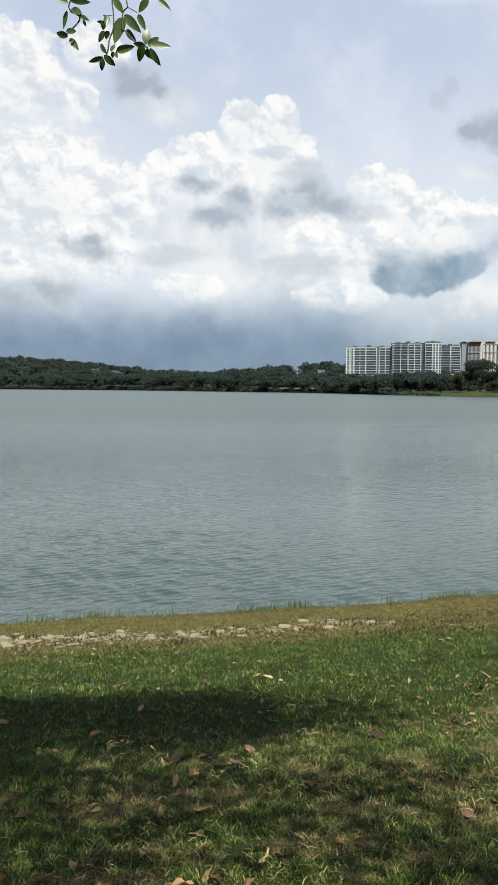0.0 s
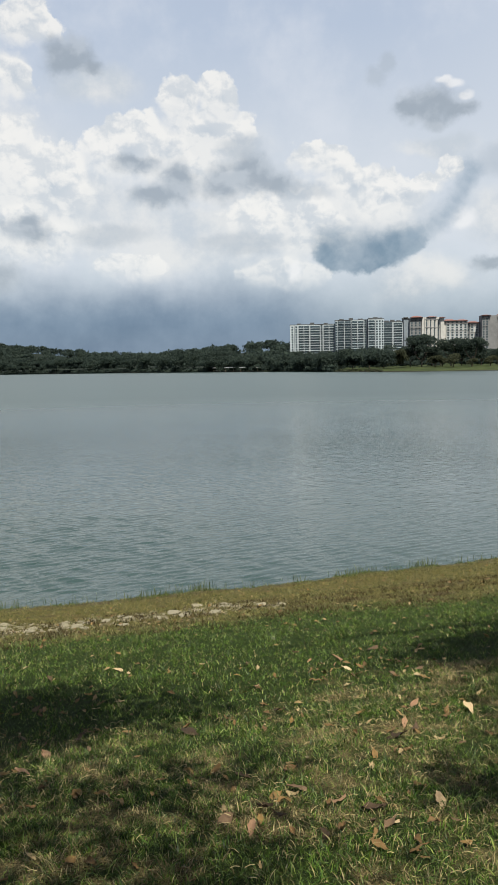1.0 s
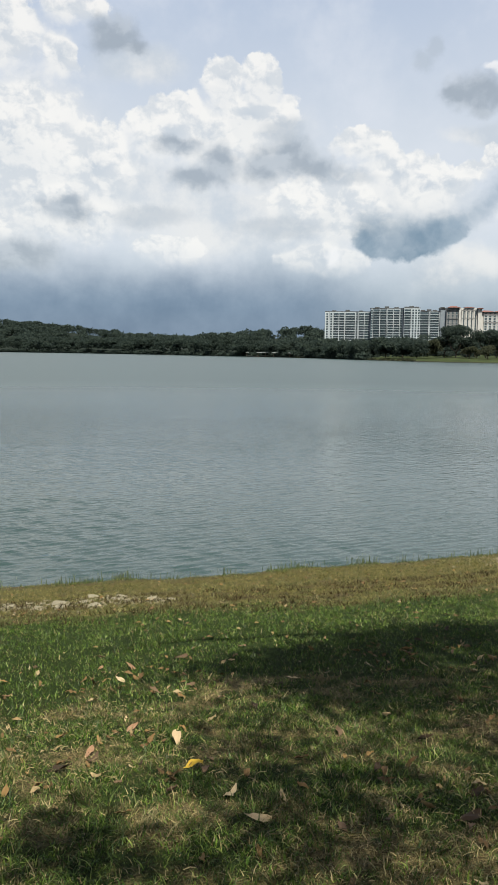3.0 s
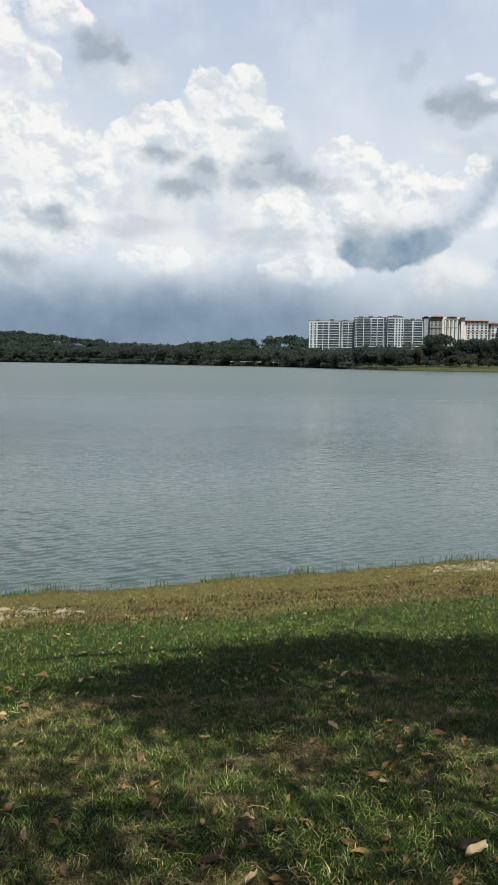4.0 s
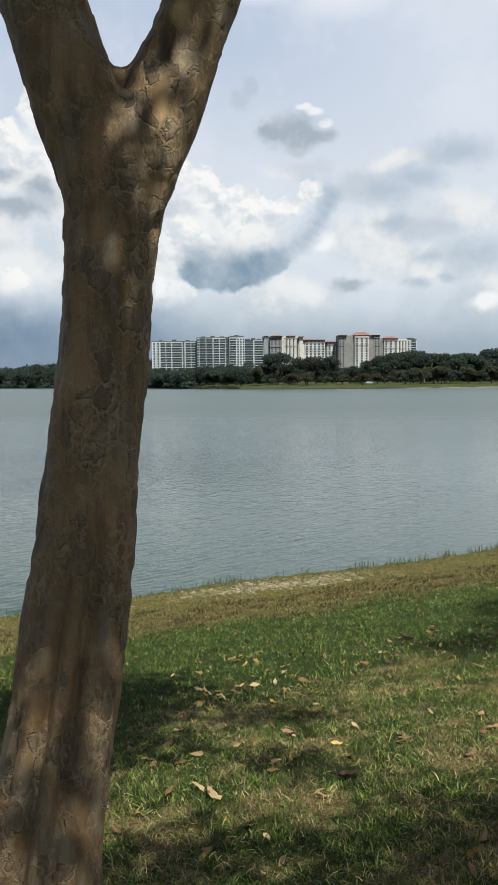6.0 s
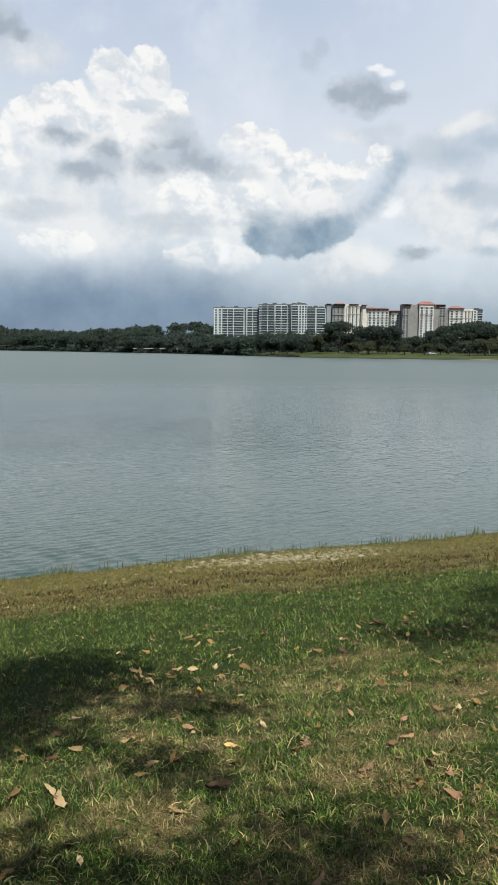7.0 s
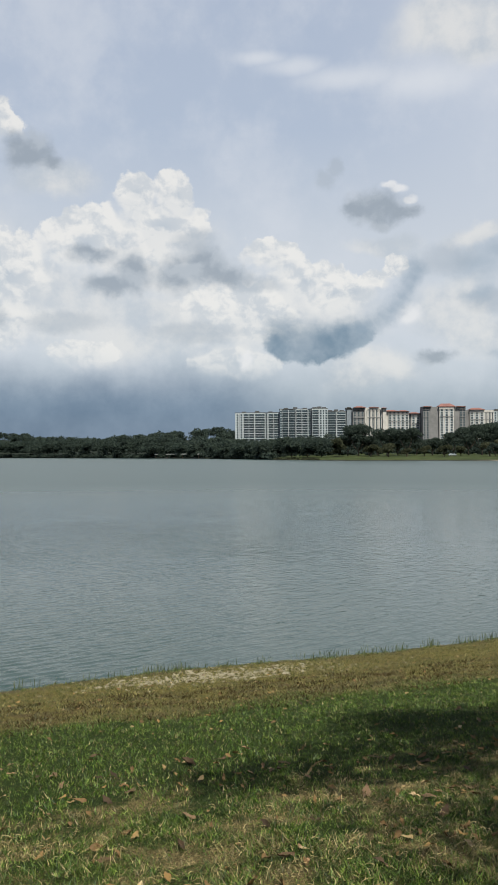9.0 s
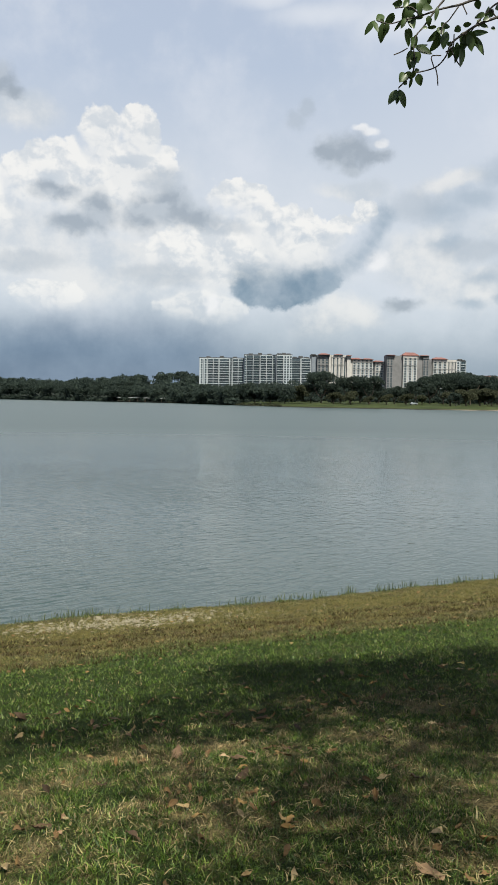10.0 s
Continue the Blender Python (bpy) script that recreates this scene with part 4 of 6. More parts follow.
def buoy(x, y, size):
    t = thing("buoy", "small white float riding on the lake", "buoy", "floats on the lake", at=(x, y, -0.1 * size))
    t.scale = (size, size, size)
    part("float", lathe("float", [(0.02, -0.3), (0.35, -0.25), (0.5, 0.0), (0.48, 0.25), (0.3, 0.5), (0.12, 0.62), (0.02, 0.64)], 14, BUOY), t)
    part("ring", lathe("ring", [(0.08, 0.6), (0.13, 0.66), (0.13, 0.78), (0.07, 0.82), (0.01, 0.83)], 10, FAR_BARK), t)
    return t


for x, y, size in ((14.6, 228.2, 0.3), (-139.4, 481.2, 0.55), (-96.8, 520.0, 0.55)):
    buoy(x, y, size)


def parked_car(u, d, turn):
    """A small white car far off on the lawn."""
    y = float(far_shore(u)) + d
    t = thing("parked_car", "small pale grey car parked on the far lawn", "car", at=(u * y, y, float(height(u * y, y))))
    t.rotation_euler = (0, 0, turn)
    side = [(-2.1, 0.35), (-2.1, 0.85), (-1.9, 0.95), (-1.2, 1.0), (-0.7, 1.45), (0.9, 1.48), (1.4, 1.0), (2.0, 0.9), (2.1, 0.7), (2.1, 0.35)]
    n = len(side)
    verts = [(x, -0.85, z) for x, z in side] + [(x, 0.85, z) for x, z in side]
    part("body", mesh_from("body", verts, [tuple(range(n)), tuple(range(2 * n - 1, n - 1, -1))] + [(k, k + n, (k + 1) % n + n, (k + 1) % n) for k in range(n)], PALE_GREY), t)
    part("window", mesh_from("window", [(x, -0.855, z) for x, z in ((-1.05, 1.02), (-0.65, 1.38), (0.85, 1.4), (1.2, 1.02))], [(0, 1, 2, 3)], GLASS), t)
    tyre = lathe("wheel", [(0.02, -0.1), (0.28, -0.1), (0.33, -0.06), (0.33, 0.06), (0.28, 0.1), (0.02, 0.1)], 14, DARK_ROOF)
    for x in (-1.35, 1.35):
        for s in (-0.8, 0.8):
            w = part("wheel", tyre, t)
            w.location, w.rotation_euler = (x, s, 0.33), (math.pi / 2, 0, 0)
    return t


parked_car(0.252, 52, 0.2)
# ---- trees on this bank ----
def tube_bm(bm, points, radii, segs=20):
    """Adds a closed tube along points to a bmesh."""
    pts = [Vector(p) for p in points]
    rings = []
    for i, p in enumerate(pts):
        t = (pts[min(i + 1, len(pts) - 1)] - pts[max(i - 1, 0)]).normalized()
        a = t.cross(Vector((0.31, 0.95, 0.05))).normalized()
        b = t.cross(a)
        rings.append([bm.verts.new(p + (a * math.cos(6.2832 * k / segs) + b * math.sin(6.2832 * k / segs)) * radii[i]) for k in range(segs)])
    for lo, hi in zip(rings, rings[1:]):
        for k in range(segs):
            bm.faces.new((lo[k], lo[(k + 1) % segs], hi[(k + 1) % segs], hi[k]))
    bm.faces.new(rings[0][::-1])
    bm.faces.new(rings[-1])


def spline(points, radii, per=6):
    """Catmull-Rom through points, with their radii."""
    p = np.c_[np.asarray(points, float), radii]
    p = np.r_[p[:1] * 2 - p[1:2], p, p[-1:] * 2 - p[-2:-1]]
    out = []
    for i in range(1, len(p) - 2):
        for t in np.arange(per) / per:
            a, b, c, d = p[i - 1:i + 3]
            out.append(0.5 * (2 * b + (c - a) * t + (2 * a - 5 * b + 4 * c - d) * t * t + (3 * b - a - 3 * c + d) * t ** 3))
    out.append(p[-2])
    out = np.array(out)
    return out[:, :3], np.maximum(out[:, 3], 0.004)


def fused(name, stems, voxel, mat, smooth_times=8):
    """Stems melted into one skin."""
    bm = bmesh.new()
    for points, radii in stems:
        tube_bm(bm, *spline(points, radii))
    raw = bm_mesh(name + "_raw", bm, mat)
    ob = new(name + "_raw", raw)
    skin = ob.modifiers.new("skin", "REMESH")
    skin.mode, skin.voxel_size = "VOXEL", voxel
    soft = ob.modifiers.new("soft", "SMOOTH")
    soft.factor, soft.iterations = 0.6, smooth_times
    me = bpy.data.meshes.new_from_object(ob.evaluated_get(bpy.context.evaluated_depsgraph_get()))
    bpy.data.objects.remove(ob)
    bpy.data.meshes.remove(raw)
    me.name = name
    me.materials.clear()
    me.materials.append(mat)
    me.polygons.foreach_set("use_smooth", [True] * len(me.polygons))
    return me


def leaf_shape(name, long, wide, fold, droop, mat, round_end=0.55):
    """A leaf from its stalk at the origin along +y: a folded midrib and a drooping tip."""
    rows = 8
    verts, faces = [(0, 0, 0)], []
    for i in range(1, rows):
        t = i / rows
        w = wide * 0.5 * math.sin(math.pi * t ** round_end) ** 0.8
        y, z = long * t, -droop * long * t * t
        verts += [(-w, y, z + fold * w), (0, y, z), (w, y, z + fold * w)]
    verts.append((0, long, -droop * long))
    faces += [(0, 2, 1), (0, 3, 2)]
    for i in range(rows - 2):
        a = 1 + 3 * i
        faces += [(a, a + 1, a + 4, a + 3), (a + 1, a + 2, a + 5, a + 4)]
    a, e = 1 + 3 * (rows - 2), len(verts) - 1
    faces += [(a, a + 1, e), (a + 1, a + 2, e)]
    return mesh_from(name, verts, faces, mat, True)


LEAVES = [leaf_shape("leaf", 1.0, 1.0, 0.25, 0.2, LEAF, 0.8), leaf_shape("leaf", 1.0, 1.0, 0.15, 0.5, LEAF, 0.9), leaf_shape("leaf", 1.0, 1.0, 0.45, -0.25, LEAF, 0.75), leaf_shape("leaf", 1.0, 1.0, 0.3, 0.8, LEAF, 0.85)]


def set_leaves(r, twig, y, leaves):
    """Leaves along a twig, each a piece of its own: (x, z) of its stalk, (x, z) of its tip, its width; y is the depth of the twig."""
    for x, z, x2, z2, wide in leaves:
        way = Vector((x2 - x, 0, z2 - z))
        long = way.length
        way = (way + Vector((0, r.uniform(-0.4, 0.4) * long, 0))).normalized()
        face = Vector((r.uniform(-0.5, 0.5), -1.0, r.uniform(-0.6, 0.3)))
        across = way.cross(face).normalized()
        ob = part("leaf", LEAVES[r.randint(4)], twig)
        ob.matrix_basis = Matrix.Translation((x, y + r.uniform(-0.03, 0.03), z)) @ Matrix((across, way, across.cross(way))).transposed().to_4x4() @ Matrix.Diagonal((wide, long, wide, 1.0))


def set_twig(tree, points, thick):
    """A thin crooked twig through points, as thick as given at its foot."""
    pts, rad = spline(points, np.linspace(thick, min(thick, 0.0022), len(points)), 5)
    return part("twig", taper("twig", pts, np.minimum(rad, thick), 6, TWIG), tree)


def crown_leaves(name, r, shades, reach, size=0.13):
    """Leaves of an unseen crown, placed to shade ellipses (x, y, half widths, cover) of the lawn; reach: how far
    towards the sun it hangs.
    """
    to = np.array(TO_SUN)
    base, n_all = [], 0
    for cx, cy, rx, ry, cover in shades:
        clumps = max(5, int(rx * ry * 9))
        a, d = r.uniform(0, 6.28, clumps), np.sqrt(r.rand(clumps)) * 0.88
        mid = np.stack([cx + rx * d * np.cos(a), cy + ry * d * np.sin(a)], 1)
        far = r.uniform(reach[0], reach[1], clumps)
        per = int(rx * ry * 3.14 * cover * 760 / clumps)
        for (mx, my), f in zip(mid, far):
            o = r.normal(size=(per, 3)) * np.array([0.25, 0.25, 0.16]) * min(1.0, 2.2 * min(rx, ry))
            p = np.array([mx, my, float(height(mx, my))]) + to * f + o
            base.append(p)
    base = np.concatenate(base)
    n = len(base)
    a = r.normal(size=(n, 3))
    a[:, 2] -= 0.4
    a /= np.linalg.norm(a, axis=1)[:, None]
    up = np.array([0, 0, 1.0]) + 0.7 * r.normal(size=(n, 3))
    b = np.cross(a, up)
    b /= np.linalg.norm(b, axis=1)[:, None]
    s = size * r.uniform(0.7, 1.2, (n, 1))
    tip, side = base + a * s, b * s * 0.2
    mid = base + a * s * 0.5
    verts = np.stack([base, mid - side, tip, mid + side], 1).reshape(-1, 3)
    quads = np.arange(4 * n).reshape(-1, 4)
    return mesh_fast(name, verts, quads, np.full(n, 4), LEAF)


def grown_trunk():
    """The forked trunk: two limbs melting into one fluted stem, with a side branch and old knots."""
    z0 = float(height(0.15, 2.12))
    stem = [(0.09, 2.08, z0 - 0.3), (0.150, 2.11, z0 + 0.02), (0.176, 2.13, z0 + 0.18), (0.204, 2.155, 2.78), (0.238, 2.19, 3.02), (0.279, 2.25, 3.307), (0.321, 2.275, 3.62), (0.347, 2.285, 3.86),
            (0.382, 2.30, 4.10), (0.401, 2.31, 4.32), (0.417, 2.315, 4.5), (0.428, 2.32, 4.66), (0.432, 2.32, 4.82)]
    left = [(0.405, 2.28, 4.45), (0.338, 2.28, 4.76), (0.290, 2.29, 4.9), (0.243, 2.30, 5.05), (0.210, 2.30, 5.22), (0.206, 2.30, 5.4), (0.19, 2.33, 5.75), (-0.05, 2.6, 6.35), (-0.35, 3.0, 7.0)]
    right = [(0.44, 2.28, 4.45), (0.532, 2.31, 4.74), (0.606, 2.33, 4.91), (0.660, 2.33, 5.067), (0.703, 2.33, 5.23), (0.80, 2.30, 5.6), (0.98, 2.2, 6.3), (1.25, 2.0, 7.2)]
    side = [(0.21, 2.32, 5.12), (0.119, 2.42, 5.195), (0.048, 2.70, 5.331), (-0.023, 2.90, 5.425), (-0.099, 3.03, 5.491), (-0.148, 3.14, 5.491), (-0.153, 3.20, 5.444), (-0.18, 3.38, 5.47), (-0.213, 3.55, 5.548),
            (-0.218, 3.68, 5.651)]
    fork = [(-0.215, 3.67, 5.648), (-0.202, 3.64, 5.685), (-0.183, 3.6, 5.713), (-0.114, 3.62, 5.783), (0.0, 3.77, 5.954), (0.213, 4.3, 6.295), (0.5, 4.9, 6.75)]
    snag = [(-0.2, 3.5, 5.53), (-0.16, 3.55, 5.50), (-0.125, 3.6, 5.485)]
    knob = [(0.64, 2.32, 5.15), (0.592, 2.31, 5.17), (0.572, 2.305, 5.19)]
    stump = [(0.077, 2.55, 5.275), (0.051, 2.5, 5.313), (0.036, 2.5, 5.342)]
    shard = [(0.075, 2.52, 5.29), (0.082, 2.5, 5.325)]
    stems = [(stem, [0.27, 0.215, 0.188, 0.160, 0.145, 0.136, 0.128, 0.118, 0.113, 0.113, 0.120, 0.110, 0.05]),
             (left, [0.08, 0.110, 0.107, 0.107, 0.116, 0.117, 0.105, 0.075, 0.05]),
             (right, [0.08, 0.108, 0.099, 0.092, 0.094, 0.085, 0.065, 0.04]),
             (side, [0.08, 0.066, 0.038, 0.037, 0.043, 0.030, 0.030, 0.028, 0.027, 0.031]), (fork, [0.025, 0.017, 0.016, 0.020, 0.019, 0.016, 0.010]), (snag, [0.02, 0.014, 0.005]),
             (knob, [0.04, 0.03, 0.022]), (stump, [0.045, 0.034, 0.010]), (shard, [0.035, 0.012]), ([(0.36, 2.33, 4.835), (0.455, 2.33, 4.80), (0.56, 2.33, 4.845)], [0.055, 0.06, 0.055]),
             ([(0.42, 2.285, 4.42), (0.446, 2.275, 4.62), (0.462, 2.285, 4.77)], [0.08, 0.095, 0.06])]
    me = fused("trunk", stems, 0.0102, BARK, 14)
    n = len(me.vertices)
    co, no = np.empty(n * 3), np.empty(n * 3)
    me.vertices.foreach_get("co", co)
    me.vertices.foreach_get("normal", no)
    co, no = co.reshape(-1, 3), no.reshape(-1, 3)
    axis = np.array(stem)
    ax, ay = np.interp(co[:, 2], axis[:, 2], axis[:, 0]), np.interp(co[:, 2], axis[:, 2], axis[:, 1])
    th = np.arctan2(co[:, 1] - ay, co[:, 0] - ax)
    push = np.zeros(n)
    for at, deep, broad, top in ((-1.74, 0.042, 0.13, 3.95), (-1.22, 0.034, 0.15, 4.05), (-0.6, 0.02, 0.2, 3.3), (2.6, 0.02, 0.2, 3.4), (1.2, 0.018, 0.2, 3.2)):
        wander = at + 0.12 * np.sin(co[:, 2] * 2.1 + at)
        d = np.angle(np.exp(1j * (th - wander)))
        push -= deep * np.exp(-(d / broad) ** 2) * (1 - smooth01(top - 0.8, top, co[:, 2]))
    # the long crack at the foot, and a hollow scar on a limb
    d = np.angle(np.exp(1j * (th + 2.40)))
    push -= 0.05 * np.exp(-(d / 0.055) ** 2) * (1 - smooth01(3.1, 3.35, co[:, 2]))
    lean = co[:, 0] - 0.554 - 0.26 * (co[:, 2] - 4.884)
    push -= 0.03 * np.exp(-(lean / 0.013) ** 2 - ((co[:, 2] - 4.884) / 0.045) ** 4) * (co[:, 1] < 2.32)
    push += 0.010 * np.exp(-(((co[:, 0] - 0.585) / 0.03) ** 2) - ((co[:, 2] - 4.96) / 0.03) ** 2) * (co[:, 1] < 2.32)
    for k in range(n):
        p = Vector(co[k])
        push[k] += 0.012 * noise.noise(Vector((p.x * 8, p.y * 8, p.z * 2.2))) + 0.004 * noise.noise(Vector((p.x * 26, p.y * 26, p.z * 14))) + 0.006 * noise.noise(Vector((p.x * 19, p.y * 19, p.z * 1.6)))
        flake = noise.noise(Vector((p.x * 26 + 5, p.y * 26, p.z * 18)))
        push[k] += 0.0032 * min(max((flake - 0.02) * 9, 0), 1)
    me.vertices.foreach_set("co", (co + no * push[:, None]).ravel())
    me.update()
    return me


r = np.random.RandomState(5)
forked = thing("tree", "forked tree with peeling grey-brown bark on the lawn", "tree", "trees along the path")
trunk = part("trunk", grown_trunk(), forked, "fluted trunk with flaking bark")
for pts, rad in (([(-0.35, 3.0, 6.95), (-1.0, 3.0, 7.3), (-1.9, 2.6, 7.7), (-2.6, 2.0, 8.0)], [0.05, 0.04, 0.03, 0.015]), ([(-0.33, 2.98, 6.9), (-0.2, 3.3, 7.4), (0.1, 3.6, 8.0)], [0.045, 0.03, 0.012]),
                 ([(1.24, 2.0, 7.15), (1.9, 1.4, 7.6), (2.6, 0.6, 8.1)], [0.04, 0.03, 0.012]), ([(1.2, 2.03, 7.1), (0.9, 1.2, 7.6), (0.2, 0.4, 8.2)], [0.035, 0.025, 0.012])):
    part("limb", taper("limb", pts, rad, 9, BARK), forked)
# the smallest ellipses are unseen leaf clumps added to shade the trunk
part("crown", crown_leaves("crown", r, [(-2.75, 5.0, 0.75, 0.6, 1.3), (-1.6, 5.6, 1.2, 1.35, 1.5), (-0.45, 6.2, 1.15, 0.95, 1.5), (-1.25, 4.5, 1.1, 0.85, 1.1), (0.35, 5.5, 0.7, 0.75, 0.8),
                                        (1.25, 5.3, 0.45, 0.22, 0.7), (1.55, 3.05, 0.9, 0.4, 1.1), (-3.0, 2.05, 0.40, 0.26, 1.4), (-1.9, 2.3, 0.7, 0.4, 0.9), (-2.4, 2.75, 0.55, 0.4, 0.6), (-0.9, 2.6, 0.7, 0.5, 0.7), (-2.4, 3.6, 0.8, 0.35, 0.4),
                                        (-0.4, 5.0, 0.9, 0.4, 1.0), (-0.95, 3.5, 0.5, 0.5, 0.8), (-0.6, 0.6, 2.6, 1.3, 0.9), (-0.33, 3.68, 0.07, 0.22, 3.0), (-0.22, 3.42, 0.09, 0.2, 3.2), (-0.14, 3.05, 0.09, 0.2, 3.2), (-0.44, 4.0, 0.14, 0.26, 2.5), (0.04, 2.62, 0.08, 0.1, 1.4), (0.16, 2.5, 0.14, 0.08, 1.0), (-0.1, 2.5, 0.1, 0.08, 1.0), (-0.03, 2.93, 0.11, 0.18, 3.0), (1.05, 4.2, 0.45, 0.2, 0.6), (-0.04, 3.28, 0.14, 0.22, 3.0), (0.08, 3.12, 0.1, 0.18, 2.6), (0.55, 3.2, 0.5, 0.3, 1.2), (0.0, 4.45, 0.3, 0.3, 1.2), (-0.3, 4.0, 0.3, 0.3, 1.0)], (6.3, 7.4)), forked)
# the leafy twigs at the side branch: stalk, tip and width of each leaf
B_TUFT = [(-0.310, 5.671, -0.340, 5.592, 0.049), (-0.314, 5.678, -0.263, 5.718, 0.039), (-0.326, 5.687, -0.357, 5.743, 0.028), (-0.341, 5.681, -0.407, 5.614, 0.030), (-0.290, 5.683, -0.242, 5.673, 0.017), (-0.278, 5.677, -0.254, 5.641, 0.019),
          (-0.235, 5.603, -0.268, 5.544, 0.025), (-0.231, 5.594, -0.193, 5.506, 0.025)]
B_UPPER = [(-0.274, 5.846, -0.354, 5.841, 0.028), (-0.274, 5.851, -0.270, 5.920, 0.033), (-0.274, 5.838, -0.270, 5.772, 0.036), (-0.266, 5.839, -0.233, 5.826, 0.019), (-0.125, 5.929, -0.182, 5.889, 0.034), (-0.132, 5.924, -0.101, 5.886, 0.031),
           (-0.182, 5.896, -0.213, 5.810, 0.025), (-0.173, 5.852, -0.129, 5.773, 0.047), (-0.161, 5.880, -0.115, 5.838, 0.034), (-0.011, 5.944, -0.067, 5.935, 0.025), (-0.074, 5.927, -0.053, 5.896, 0.020), (0.041, 5.872, 0.066, 5.811, 0.028),
           (0.003, 5.865, 0.032, 5.844, 0.017)]
B_HANGING = [(0.078, 5.527, 0.099, 5.438, 0.040), (0.106, 5.529, 0.119, 5.462, 0.022), (0.067, 5.527, 0.063, 5.497, 0.015)]
twig = set_twig(forked, [(-0.213, 3.70, 5.645), (-0.273, 3.71, 5.660), (-0.310, 3.71, 5.671), (-0.341, 3.71, 5.684)], 0.005)
set_leaves(r, twig, 3.71, B_TUFT)
twig = set_twig(forked, [(-0.196, 3.62, 5.734), (-0.248, 3.62, 5.825), (-0.274, 3.62, 5.846)], 0.004)
set_leaves(r, twig, 3.62, B_UPPER[:4])
twig = set_twig(forked, [(-0.204, 3.62, 5.738), (-0.173, 3.62, 5.835), (-0.167, 3.62, 5.890)], 0.004)
set_leaves(r, twig, 3.62, B_UPPER[4:9])
twig = set_twig(forked, [(-0.097, 3.62, 5.814), (-0.074, 3.62, 5.915), (-0.062, 3.62, 5.960)], 0.004)
set_leaves(r, twig, 3.62, B_UPPER[9:])
set_twig(forked, [(-0.109, 3.62, 5.79), (-0.111, 3.62, 5.888), (-0.123, 3.62, 5.962)], 0.004)
set_twig(forked, [(-0.186, 3.6, 5.72), (-0.259, 3.62, 5.755), (-0.310, 3.62, 5.777), (-0.457, 3.62, 5.892), (-0.563, 3.62, 5.971)], 0.007)
twig = set_twig(forked, [(0.05, 2.95, 5.43), (0.07, 3.2, 5.52), (0.08, 3.25, 5.53)], 0.004)
set_leaves(r, twig, 3.25, B_HANGING)

# the next trees along the path, whose trunks stand beside the view
def side_tree(label, foot, fork_at, shades, reach, seed):
    rr = np.random.RandomState(seed)
    t = thing("tree", label, "tree", "trees along the path")
    fx, fy = foot
    z0 = float(height(fx, fy))
    stem = [(fx, fy, z0 - 0.3), (fx + 0.03, fy, z0 + 0.1), (fx + 0.1, fy + 0.05, z0 + 1.0), (fx + 0.12, fy + 0.1, z0 + 2.0), tuple(fork_at)]
    part("trunk", fused("trunk", [(stem, [0.24, 0.19, 0.14, 0.12, 0.10])], 0.03, BARK, 6), t)
    to = np.array(TO_SUN)
    for cx, cy, rx, ry, _ in shades[:4]:
        end = np.array([cx, cy, float(height(cx, cy))]) + to * (reach[0] + 0.3)
        mid = (np.array(fork_at) + end) / 2 + np.array([0, 0, 0.25])
        part("limb", taper("limb", [fork_at, mid, end], [0.07, 0.045, 0.015], 9, BARK), t)
    part("crown", crown_leaves("crown", rr, shades, reach), t)
    return t, rr


A_TOP = (-6.9, 1.3, 6.5)
slim, r = side_tree("slim tree with drooping leafy twigs over the lawn", (-7.7, 0.6), A_TOP,
                    [(-6.7, 3.55, 1.6, 1.0, 1.6), (-8.3, 2.9, 1.4, 1.4, 1.4), (-5.5, 3.5, 0.65, 0.75, 1.4), (-6.6, 2.2, 1.5, 0.6, 0.7), (-6.4, 1.2, 1.9, 0.6, 0.6), (-4.4, 2.5, 0.5, 0.25, 0.5), (-5.2, 2.0, 0.8, 0.5, 0.6), (-7.4, 0.0, 2.2, 1.0, 0.8), (-4.6, 1.4, 0.6, 0.5, 0.6)],
                    (6.3, 7.3), 31)
A_LEFT = [(-6.369, 6.064, -6.454, 6.086, 0.030), (-6.363, 6.075, -6.258, 6.075, 0.030), (-6.373, 6.048, -6.289, 5.996, 0.043), (-6.319, 6.008, -6.265, 5.975, 0.020), (-6.307, 5.999, -6.292, 5.959, 0.020), (-6.385, 6.037, -6.410, 5.948, 0.026),
          (-6.389, 5.919, -6.456, 5.931, 0.036), (-6.383, 5.919, -6.329, 5.930, 0.029), (-6.383, 5.910, -6.329, 5.840, 0.033)]
A_MID = [(-6.193, 5.974, -6.238, 5.985, 0.016), (-6.196, 5.985, -6.199, 5.940, 0.029), (-6.169, 5.998, -6.175, 5.936, 0.032), (-6.193, 5.935, -6.230, 5.880, 0.029), (-6.175, 5.936, -6.182, 5.878, 0.029), (-6.134, 5.828, -6.033, 5.851, 0.041),
         (-6.152, 5.817, -6.137, 5.864, 0.026), (-6.143, 5.823, -6.150, 5.792, 0.022), (-6.131, 5.814, -6.108, 5.773, 0.022), (-6.209, 5.862, -6.176, 5.802, 0.026), (-6.188, 5.788, -6.270, 5.766, 0.026), (-6.189, 5.782, -6.201, 5.721, 0.029),
         (-6.182, 5.793, -6.129, 5.743, 0.035)]
